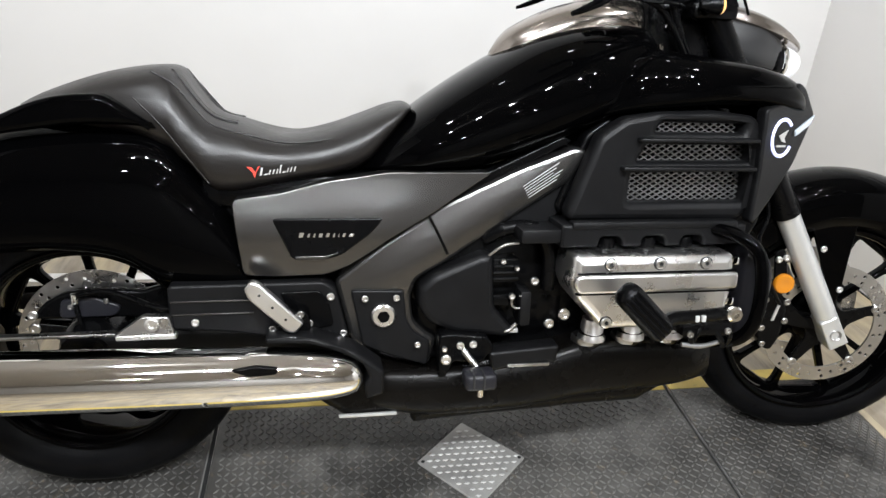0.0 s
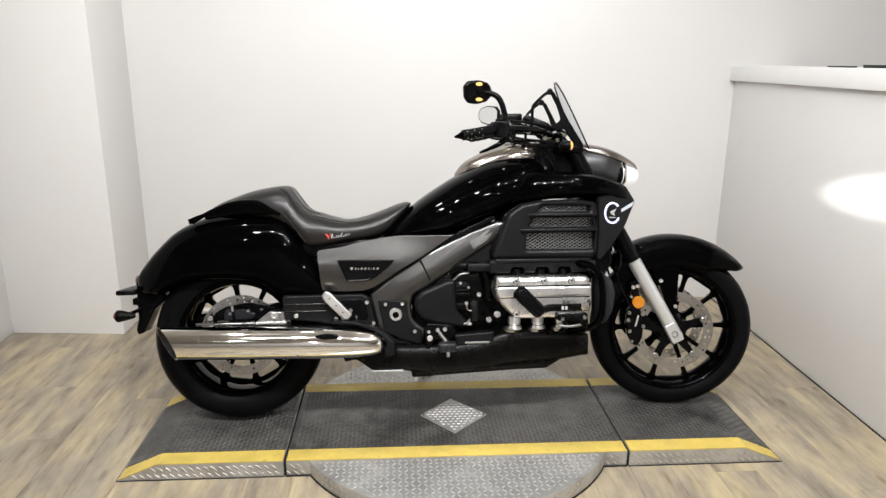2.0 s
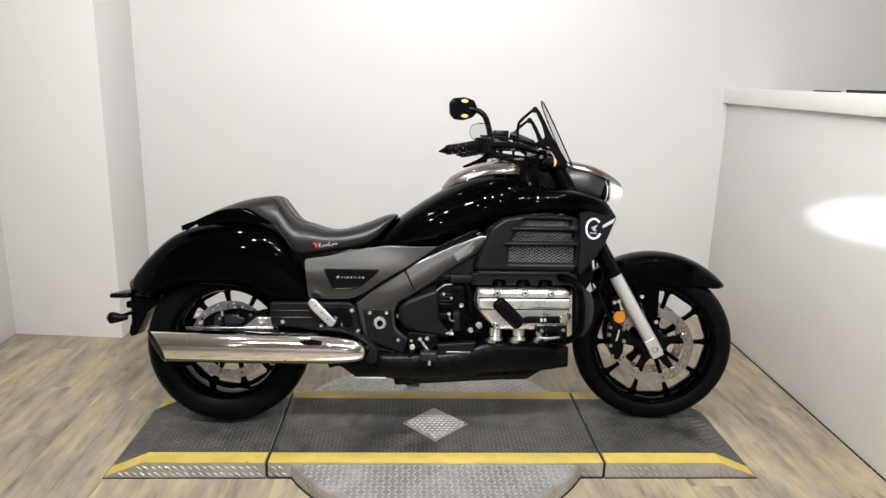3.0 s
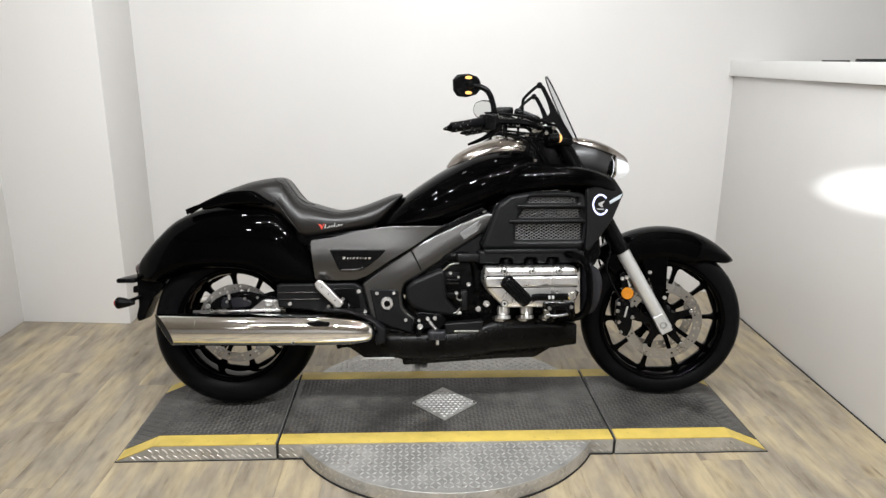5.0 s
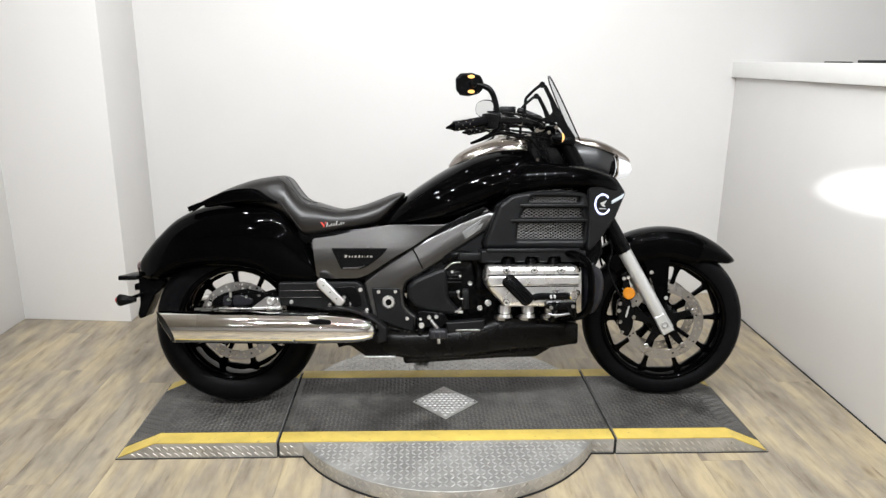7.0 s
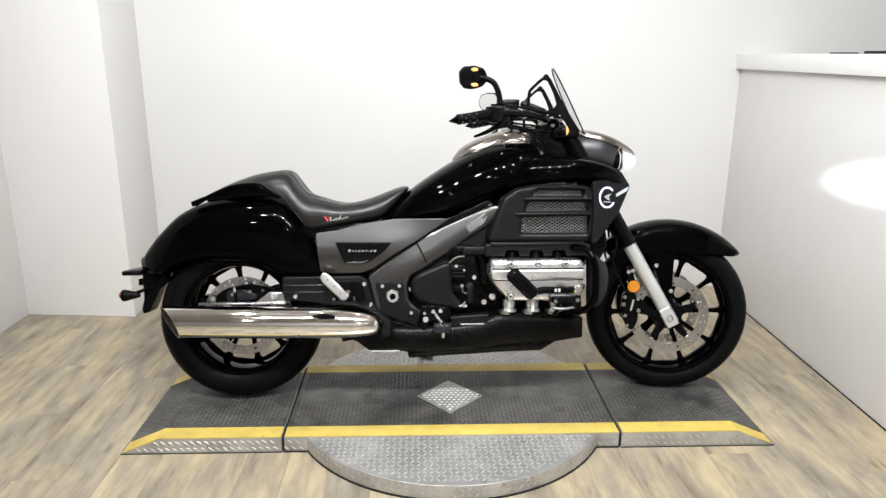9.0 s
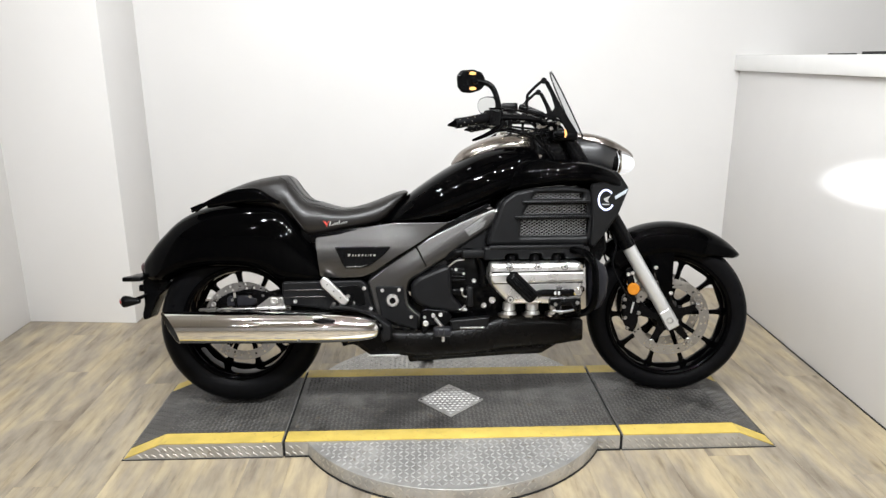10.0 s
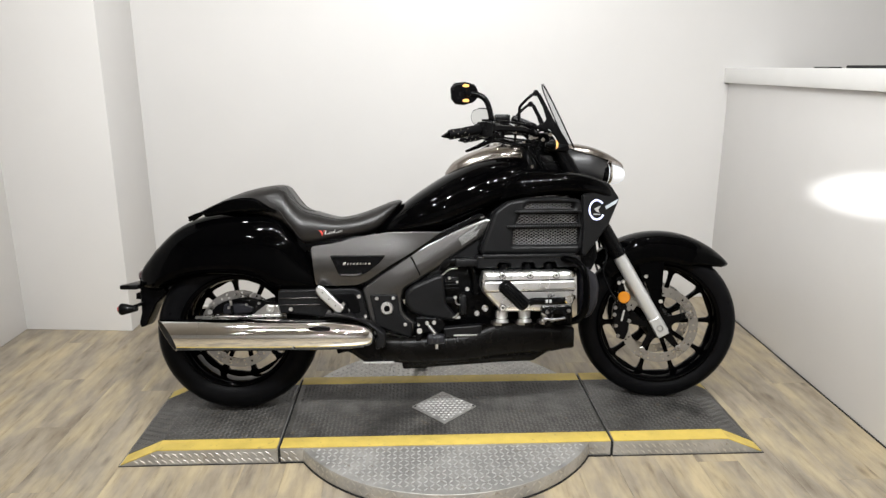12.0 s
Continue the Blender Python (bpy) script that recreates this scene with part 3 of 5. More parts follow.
def wheel(name, u, r, wide, rim, hub_v, disc_r, disc_in, discs, label, phase=0.3, window=0.268, round_r=0.026, dish=0.0):
    """A tyre on a ten-spoke black rim, with its drilled brake discs."""
    w = part(name, box_bm(u - 0.012, u + 0.012, -hub_v - 0.035, hub_v + 0.035, r - 0.012, r + 0.012, 0.005), BLACKM, bike, label)
    hw = wide / 2
    prof = []
    for i in range(13):
        a = math.pi * i / 12
        prof.append((r - (r - rim) * 0.62 * (1 - math.sin(a) ** 0.8), -hw * math.cos(a)))
    prof += [(rim + 0.014, hw * 0.88), (rim - 0.002, hw * 0.76), (rim - 0.002, -hw * 0.76), (rim + 0.014, -hw * 0.88)]
    turned("tyre", prof, RUBBER, w, "black road tyre", n=96, centre=(u, 0, r), angle=40)
    verts, faces = [], []
    for i in range(44):
        for s in (-1, 1):
            for k in range(4):
                f = 0.30 + 0.17 * k
                a = 2 * math.pi * (i + 0.5 * (s > 0)) / 44 + 0.10 * k - 0.012 * k * k
                b = math.pi * (0.5 + s * (0.5 - f / 2) * 0.55) if k else math.pi * (0.5 + s * 0.225)
                rr = r - (r - rim) * 0.62 * (1 - math.sin(b) ** 0.8) + 0.0004
                for da in (-0.008, 0.008):
                    verts.append((u + rr * math.cos(a + da), -hw * math.cos(b), r + rr * math.sin(a + da)))
            n = len(verts) - 8
            faces += [(n + 2 * k, n + 2 * k + 1, n + 2 * k + 3, n + 2 * k + 2) for k in range(3)]
    raw("tread_grooves", verts, faces, GROOVE, w, "slanted tread grooves")["kind"] = "stuff"
    q = hw * 0.80
    ring = [(rim + 0.008, -q), (rim + 0.009, -q - 0.006), (rim + 0.005, -q - 0.011), (rim - 0.002, -q - 0.011), (rim - 0.008, -q - 0.004), (rim - 0.011, -q + 0.012), (rim - 0.014, -q + 0.03),
            (rim - 0.014, q - 0.03), (rim - 0.011, q - 0.012), (rim - 0.008, q + 0.004), (rim - 0.002, q + 0.011), (rim + 0.005, q + 0.011), (rim + 0.009, q + 0.006), (rim + 0.008, q)]
    turned("rim", ring, GLOSS, w, "gloss black wheel rim", n=96, centre=(u, 0, r), angle=50)
    holes = []
    for i in range(10):
        a = 2 * math.pi * (i + phase) / 10
        pts = []
        for da, rr in ((-0.19, 0.074), (0.19, 0.074), (window + 0.004, rim - 0.056), (window - 0.006, rim - 0.019), (0.006 - window, rim - 0.019), (-0.004 - window, rim - 0.056)):
            pts.append((u + rr * math.cos(a + da), r + rr * math.sin(a + da)))
        holes.append(fillet(pts, round_r, 5))
    plate("spokes", [circle(u, r, rim - 0.001, 80)] + holes, dish - 0.012, dish + 0.012, GLOSS, w, "gloss black cast spokes", 0.005)
    turned("hub", [(0.02, -hub_v), (0.05, -hub_v), (0.062, -hub_v * 0.6), (0.066, -0.02), (0.066, 0.02), (0.062, hub_v * 0.6), (0.05, hub_v), (0.02, hub_v)], BLACKM, w, n=32, centre=(u, 0, r))
    for v in discs:
        hol = [circle(u, r, disc_in, 48)]
        for i in range(30):
            for k, rr in enumerate((0.28, 0.72) if i % 2 else (0.5,)):
                a = 2 * math.pi * (i + 0.18 * k) / 30
                d = disc_in + (disc_r - disc_in) * rr
                hol.append(circle(u + d * math.cos(a), r + d * math.sin(a), 0.0044, 8))
        disc = plate("brake_disc", [circle(u, r, disc_r, 72)] + hol, v - 0.0025, v + 0.0025, STEEL, w, "drilled steel brake disc", 0.0006)
        arms = []
        for i in range(5):
            a = 2 * math.pi * (i + 0.3) / 5
            arms += [(u + 0.052 * math.cos(a - 0.36), r + 0.052 * math.sin(a - 0.36)), (u + (disc_in + 0.006) * math.cos(a - 0.075), r + (disc_in + 0.006) * math.sin(a - 0.075)),
                     (u + (disc_in + 0.006) * math.cos(a + 0.075), r + (disc_in + 0.006) * math.sin(a + 0.075)), (u + 0.052 * math.cos(a + 0.36), r + 0.052 * math.sin(a + 0.36))]
            bolt(disc, u + (disc_in + 0.004) * math.cos(a), v + math.copysign(0.003, v), r + (disc_in + 0.004) * math.sin(a), 0.012, 0.006, STEEL, 1 if v > 0 else -1, "bobbin")
        plate("disc_carrier", [fillet(arms, 0.012, 2)], v - 0.004, v + 0.004, BLACKM, disc, "", 0.0015)
    return w


rear_wheel = wheel("rear_wheel", UR, RR, 0.18, 0.216, 0.10, 0.158, 0.122, (-0.006,), "wide deep-dished rear wheel", 0.3, 0.256, 0.032, 0.075)
front_wheel = wheel("front_wheel", UF, RF, 0.13, 0.241, 0.064, 0.157, 0.120, (-0.070, 0.070), "front wheel", 0.55)
steered(front_wheel)

# bodywork
loft("rear_fender", [(-0.388, 0.560, 0.535, 0.05, 2.4, 0.545), (-0.370, 0.590, 0.505, 0.085, 2.8, 0.54), (-0.342, 0.626, 0.488, 0.11, 3, 0.54), (-0.30, 0.672, 0.492, 0.135, 3.2, 0.55),
                     (-0.22, 0.742, 0.525, 0.158, 3.3, 0.59), (-0.11, 0.788, 0.543, 0.168, 3.4, 0.61), (0.0, 0.802, 0.545, 0.170, 3.5, 0.61), (0.09, 0.804, 0.526, 0.171, 3.5, 0.60),
                     (0.15, 0.802, 0.482, 0.171, 3.6, 0.58), (0.185, 0.787, 0.472, 0.171, 3.6, 0.56), (0.23, 0.720, 0.470, 0.170, 3.6, 0.55), (0.275, 0.660, 0.470, 0.167, 3.5, 0.53),
                     (0.305, 0.605, 0.472, 0.163, 3.4, 0.52), (0.322, 0.55, 0.475, 0.158, 3.2, 0.50), (0.333, 0.50, 0.479, 0.148, 3, 0.488)],
     GLOSS, bike, "gloss black bagger-style rear fender", nseg=40, sub=5)
for s in (-1, 1):
    w = plate("side_wing", [spline([(-0.165, 0.765), (-0.117, 0.797), (-0.052, 0.829), (0.002, 0.846), (0.06, 0.852), (0.092, 0.848), (0.13, 0.824), (0.175, 0.792), (0.13, 0.796), (0.043, 0.797), (-0.043, 0.786), (-0.096, 0.778), (-0.11, 0.786)], 4)],
              s * 0.125, s * 0.168, GLOSS, bike, "gloss black side wing under the seat", 0.012)
seat = loft("seat", [(-0.10, 0.826, 0.815, 0.03, 2.2, 0.82), (-0.06, 0.846, 0.80, 0.085, 2.3, 0.81), (0.0, 0.869, 0.79, 0.12, 2.4, 0.81), (0.06, 0.888, 0.78, 0.14, 2.5, 0.81), (0.12, 0.900, 0.77, 0.152, 2.6, 0.81),
                     (0.165, 0.905, 0.75, 0.158, 2.7, 0.80), (0.192, 0.902, 0.735, 0.160, 2.7, 0.79), (0.207, 0.884, 0.722, 0.162, 2.7, 0.77), (0.228, 0.853, 0.705, 0.163, 2.7, 0.75), (0.25, 0.825, 0.670, 0.164, 2.7, 0.73),
                     (0.275, 0.808, 0.650, 0.165, 2.7, 0.72), (0.32, 0.796, 0.655, 0.168, 2.8, 0.72), (0.37, 0.781, 0.668, 0.170, 2.8, 0.72), (0.42, 0.774, 0.680, 0.168, 2.8, 0.725), (0.487, 0.788, 0.692, 0.158, 2.8, 0.73),
                     (0.556, 0.813, 0.712, 0.14, 2.7, 0.75), (0.605, 0.832, 0.762, 0.12, 2.6, 0.79), (0.640, 0.840, 0.806, 0.10, 2.4, 0.82), (0.655, 0.836, 0.826, 0.07, 2.2, 0.83)],
            LEATHER, bike, "low black leather solo seat with raised rear hump", nseg=36, sub=4)
tank = loft("fuel_tank", [(0.545, 0.718, 0.700, 0.07, 2.2, 0.708), (0.575, 0.748, 0.700, 0.12, 2.3, 0.715), (0.62, 0.792, 0.700, 0.155, 2.4, 0.725), (0.68, 0.842, 0.699, 0.178, 2.4, 0.74), (0.76, 0.897, 0.699, 0.19, 2.35, 0.77),
                          (0.84, 0.945, 0.716, 0.197, 2.35, 0.80), (0.92, 0.984, 0.745, 0.20, 2.35, 0.83), (1.0, 1.008, 0.775, 0.20, 2.35, 0.86), (1.08, 1.018, 0.81, 0.19, 2.35, 0.88), (1.14, 1.012, 0.84, 0.165, 2.4, 0.90), (1.17, 0.99, 0.86, 0.13, 2.3, 0.90)],
            GLOSS, bike, "gloss black sculpted fuel tank", nseg=64, sub=8)
loft("tank_console", [(0.832, 0.950, 0.90, 0.02, 2.2, 0.92), (0.865, 0.992, 0.92, 0.055, 2.3, 0.945), (0.925, 1.026, 0.95, 0.078, 2.4, 0.97), (0.99, 1.050, 0.97, 0.09, 2.5, 0.99), (1.06, 1.064, 0.98, 0.095, 2.5, 1.0), (1.13, 1.066, 0.98, 0.09, 2.5, 1.0), (1.17, 1.05, 0.98, 0.06, 2.4, 1.0)],
     BRONZE, tank, "silver metallic tank top console", nseg=40, sub=6)
sh = loft("shoulder_fairing", [(0.985, 0.845, 0.82, 0.02, 2.2, 0.815, -0.20), (1.03, 0.905, 0.825, 0.05, 2.4, 0.84, -0.20), (1.09, 0.949, 0.835, 0.075, 2.5, 0.86, -0.205), (1.16, 0.953, 0.845, 0.088, 2.6, 0.87, -0.21), (1.25, 0.945, 0.850, 0.092, 2.8, 0.885, -0.21),
                               (1.34, 0.934, 0.848, 0.09, 2.8, 0.88, -0.205), (1.42, 0.914, 0.838, 0.08, 2.5, 0.86, -0.19), (1.465, 0.888, 0.830, 0.062, 2.4, 0.85, -0.175), (1.495, 0.85, 0.822, 0.03, 2.2, 0.835, -0.165)],
          GLOSS, bike, "gloss black shoulder fairing over the radiator", nseg=48, sub=7)
mirrored(sh)

# radiator shroud
win = [[(1.126, 0.818), (1.302, 0.816), (1.300, 0.797), (1.112, 0.798)], [(1.100, 0.775), (1.322, 0.774), (1.320, 0.742), (1.080, 0.741)], [(1.072, 0.719), (1.324, 0.721), (1.320, 0.661), (1.069, 0.661)]]
sh_out = fillet([(1.05, 0.826), (1.000, 0.79), (0.980, 0.736), (0.945, 0.642), (0.950, 0.626), (1.308, 0.622), (1.325, 0.634), (1.335, 0.70), (1.345, 0.80), (1.322, 0.832), (1.234, 0.842), (1.12, 0.838)], 0.012)
shroud = plate("radiator_shroud", [sh_out] + [fillet(w, 0.006, 2) for w in win], -0.285, -0.235, MATTE, bike, "matte black radiator shroud with three grille slots", 0.014)
mirrored(shroud)
plate("shroud_body", [sh_out], -0.165, 0.165, BLACKM, bike, "dark radiator core box", 0.01)
for u0, u1, w in ((1.075, 1.325, 0.785), (1.045, 1.325, 0.730)):
    part("fin", box_bm(u0, u1, -0.305, -0.262, w - 0.004, w + 0.004, 0.003), MATTE, shroud)
for win_pts in win:
    a0, a1 = min(p[0] for p in win_pts), max(p[0] for p in win_pts)
    b0, b1 = min(p[1] for p in win_pts), max(p[1] for p in win_pts)
    bm = bmesh.new()
    rows = max(3, round((b1 - b0) / 0.0055))
    dw, du, k = (b1 - b0) / rows, 0.0185, 0
    for i in range(rows + 1):
        for j in range(int((a1 - a0) / du) + 1):
            for sgn in (-1, 1):
                p = Vector((a0 + (j + 0.5 * (i % 2)) * du, -0.252, b0 + i * dw))
                q = p + Vector((du / 2, 0, sgn * dw))
                if not (b0 - 1e-6 <= q.z <= b1 + 1e-6) or q.x > a1 + 0.004:
                    continue
                d = (q - p).normalized()
                n1 = Vector((-d.z, 0, d.x)) * 0.0010
                n2 = Vector((0, 0.0022, 0))
                vs = [bm.verts.new(pt + s1 * n1 + s2 * n2) for pt in (p, q) for s1, s2 in ((-1, -1), (1, -1), (1, 1), (-1, 1))]
                for f in ((0, 1, 2, 3), (7, 6, 5, 4), (0, 4, 5, 1), (1, 5, 6, 2), (2, 6, 7, 3), (3, 7, 4, 0)):
                    bm.faces.new([vs[x] for x in f])
    part("grille_mesh", bm, GRILLE, shroud, "expanded metal grille mesh")["kind"] = "stuff"
nose = plate("nose_panel", [fillet([(1.340, 0.850), (1.395, 0.860), (1.436, 0.902), (1.462, 0.890), (1.505, 0.834), (1.455, 0.733), (1.402, 0.669), (1.349, 0.614), (1.335, 0.622), (1.342, 0.72)], 0.012)], -0.262, -0.225, MATTE, bike, "matte black nose panel", 0.008)
NOSE_SHEAR = Matrix(((1, 0, 0, 0), (0.45, 1, 0, -0.45 * 1.34), (0, 0, 1, 0), (0, 0, 0, 1)))
nose.data.transform(NOSE_SHEAR)


def badge_ring():
    pts = [(1.400 + 0.0325 * math.cos(a), -0.2635, 0.790 + 0.037 * math.sin(a)) for a in np.linspace(radians(42), radians(330), 30)]
    me = tube_mesh(pts, 0.0036, smooth=False)
    me.transform(NOSE_SHEAR)
    return finish("led_ring", me, BLUEWHITE, nose, "lit white light ring", 50)


badge_ring()
for pts in ([(1.388, 0.795), (1.418, 0.806), (1.406, 0.790), (1.412, 0.780), (1.398, 0.783)], [(1.384, 0.776), (1.414, 0.775), (1.414, 0.771), (1.384, 0.772)]):
    b = plate("badge", [pts], -0.265, -0.261, SILVER, nose, "plain wing-shaped badge", 0.0005)
    b.data.transform(NOSE_SHEAR)
# Glowing wedge stands in for the glint that runs to the nose tip.
b = plate("nose_light", [[(1.438, 0.804), (1.497, 0.834), (1.486, 0.814), (1.440, 0.792)]], -0.268, -0.258, GLINT, nose, "pale glowing wedge for the glint on the nose", 0.002)
b.data.transform(NOSE_SHEAR)
mirrored(nose)

# Added dark filler that hides the bright wall between nose and pod.
plate("inner_fairing", [fillet([(1.32, 0.82), (1.46, 0.82), (1.42, 0.68), (1.43, 0.60), (1.39, 0.53), (1.32, 0.53)], 0.012)], -0.15, 0.15, BLACKM, bike, "dark filler behind the fork", 0.01)

# frame and side panels
bow(plate("side_panel", [fillet([(0.302, 0.660), (0.391, 0.672), (0.477, 0.694), (0.60, 0.712), (0.81, 0.712), (0.691, 0.632), (0.605, 0.583), (0.518, 0.525), (0.475, 0.508), (0.389, 0.506), (0.318, 0.510)], 0.012)],
      -0.171, -0.13, CHARCOAL, bike, "satin charcoal side panel", 0.002), lambda x, z: 0.017 * max(0.0, 1 - ((z - 0.597) / 0.125) ** 2) ** 2 * (0.5 - 0.5 * math.cos(math.pi * max(0.0, min(1.0, (0.82 - x) / 0.30)))))
plate("badge_recess", [fillet([(0.374, 0.626), (0.590, 0.624), (0.562, 0.592), (0.508, 0.552), (0.476, 0.543), (0.412, 0.543)], 0.01)], -0.1895, -0.165, BLACKM, bike, "black badge recess", 0.003)
x = 0.424
for i, (wide, tall) in enumerate(((0.012, 0.010), (0.007, 0.008), (0.006, 0.008), (0.010, 0.008), (0.009, 0.0085), (0.006, 0.008), (0.004, 0.008), (0.008, 0.008), (0.012, 0.007))):
    plate("badge_bar", [[(x, 0.5885), (x + wide * 0.75, 0.5885), (x + wide, 0.5885 + tall), (x + 0.003, 0.5885 + tall)]], -0.1920, -0.188, CHROME, bike, "plain bar of the chrome badge", 0.0008)
    x += wide + 0.0042
spar = plate("frame_spar", [fillet([(0.976, 0.760), (1.005, 0.750), (0.968, 0.687), (0.841, 0.607), (0.712, 0.519), (0.660, 0.490), (0.648, 0.453), (0.655, 0.400), (0.685, 0.372), (0.705, 0.360), (0.690, 0.300), (0.610, 0.318), (0.545, 0.345), (0.528, 0.36), (0.496, 0.491), (0.584, 0.560), (0.713, 0.645), (0.863, 0.716)], 0.014)],
             -0.215, -0.15, CHARCOAL, bike, "satin charcoal frame spar", 0.010)
bow(spar, lambda x, z: 0.010 * max(0.0, 1 - ((z - 0.568 - 0.62 * (x - 0.712)) / 0.080) ** 2) ** 2 * (0.5 - 0.5 * math.cos(math.pi * max(0.0, min(1.0, (x - 0.50) / 0.22)))))
mirrored(spar)
plate("pivot_plate", [fillet([(0.527, 0.478), (0.634, 0.475), (0.640, 0.41), (0.655, 0.385), (0.690, 0.363), (0.684, 0.309), (0.60, 0.338), (0.551, 0.36)], 0.01)], -0.226, -0.205, MATTE, bike, "black swingarm pivot plate", 0.004)
cap = turned("pivot_cap", [(0, -0.225), (0.025, -0.225), (0.025, -0.232), (0.021, -0.236), (0.012, -0.236), (0.011, -0.228), (0, -0.228)], POLISHED, bike, "chrome pivot cap", n=24, centre=(0.592, 0, 0.424))
for u, w in ((0.549, 0.462), (0.613, 0.462), (0.658, 0.358)):
    bolt(bike, u, -0.226, w, 0.007, 0.005)
plate("side_cover", [fillet([(0.662, 0.484), (0.690, 0.511), (0.790, 0.552), (0.811, 0.548), (0.817, 0.440), (0.862, 0.386), (0.845, 0.372), (0.735, 0.387), (0.685, 0.409), (0.662, 0.441)], 0.012)], -0.25, -0.18, MATTE, bike, "matte black engine side cover", 0.014)

# engine
part("engine_block", box_bm(0.66, 1.33, -0.145, 0.145, 0.30, 0.63, 0.02), BLACKM, bike, "black flat-six engine block")
head = plate("cylinder_head_cover", [fillet([(0.946, 0.571), (1.276, 0.570), (1.281, 0.513), (1.273, 0.432), (1.261, 0.418), (1.013, 0.420), (0.952, 0.486), (0.940, 0.516)], 0.012)], -0.365, -0.25, POLISHED, bike, "polished chrome cylinder head cover", 0.018)
plate("cover_band", [fillet([(0.95, 0.534), (1.283, 0.534), (1.283, 0.500), (0.955, 0.497), (0.944, 0.514)], 0.008)], -0.372, -0.34, POLISHED, head, "raised polished band", 0.006)
for w0, w1 in ((0.5345, 0.5385), (0.4935, 0.4970)):
    part("cover_groove", box_bm(0.952, 1.279, -0.3668, -0.355, w0, w1, 0.0008), BLACKM, head)
for k in range(3):
    part("cover_fin", box_bm(1.262, 1.288, -0.36, -0.27, 0.545 - 0.042 * k, 0.562 - 0.042 * k, 0.004), CHROME, head)
for u, w in ((1.016, 0.554), (1.117, 0.554), (1.213, 0.553), (1.245, 0.515), (1.016, 0.437), (0.965, 0.515)):
    turned("bolt_recess", [(0, -0.3645), (0.0130, -0.3645), (0.0130, -0.3657), (0, -0.3657)], GUNMETAL, head, n=20, centre=(u, 0, w))
    bolt(head, u, -0.3655, w, 0.0110, 0.0045, POLISHED)
    turned("bolt_socket", [(0, -0.3690), (0.004, -0.3690), (0.004, -0.3700), (0, -0.3700)], GAP, head, n=6, centre=(u, 0, w))
mirrored(head)


def exhaust(v):
    """A slash-cut chrome silencer."""
    st = [(-0.225, 0.340, 0.059), (-0.10, 0.338, 0.059), (0.10, 0.334, 0.059), (0.30, 0.330, 0.057), (0.40, 0.328, 0.0545), (0.47, 0.325, 0.049), (0.515, 0.322, 0.039), (0.535, 0.320, 0.028), (0.545, 0.319, 0.010)]
    n, verts, faces = 40, [], []
    st = spline(st, 4, closed=False)
    rings = [(-0.225, 0.340, 0.0565)] + st
    for i, (u, w, r) in enumerate(rings):
        for j in range(n):
            a = 2 * math.pi * j / n
            z = r * math.sin(a)
            cut = 0.5 * z + math.copysign(0.6, -v) * r * math.cos(a)
            fade = max(0.0, 1 - (u + 0.225) / 0.13)
            verts.append((u - cut * fade, v + r * math.cos(a) * 0.95, w + z))
    for i in range(len(rings) - 1):
        for j in range(n):
            a, b = i * n + j, i * n + (j + 1) % n
            faces.append((a, b, b + n, a + n))
    faces.append(tuple(range((len(rings) - 1) * n, len(rings) * n)))
    pipe = raw("exhaust", verts, faces, CHROME, bike, "slash-cut chrome exhaust silencer", 40)
    lining = [(x, y, z) for x, y, z in verts[:n]] + [(-0.06, v + 0.050 * math.cos(2 * math.pi * j / n), 0.338 + 0.050 * math.sin(2 * math.pi * j / n)) for j in range(n)]
    raw("exhaust_bore", lining, [(j, (j + 1) % n, n + (j + 1) % n, n + j) for j in range(n)] + [tuple(range(n, 2 * n))], BORE, pipe, "dark bore lining", 40)
    return pipe


exh = exhaust(-0.245)
exhaust(0.245)
lower = plate("lower_cowl", [fillet([(0.500, 0.300), (0.545, 0.322), (0.657, 0.296), (0.699, 0.30), (0.775, 0.325), (0.948, 0.346), (1.035, 0.362), (1.319, 0.335), (1.318, 0.254), (1.221, 0.245), (1.155, 0.206), (1.035, 0.204), (0.65, 0.184), (0.645, 0.212), (0.516, 0.205), (0.452, 0.252), (0.388, 0.270)], 0.01)],
              -0.225, -0.10, HEAT, bike, "black exhaust heat shield", 0.02)
mirrored(lower)
part("swingarm", box_bm(-0.06, 0.52, -0.098, -0.076, 0.30, 0.372, 0.010), MATTE, bike, "black swingarm")

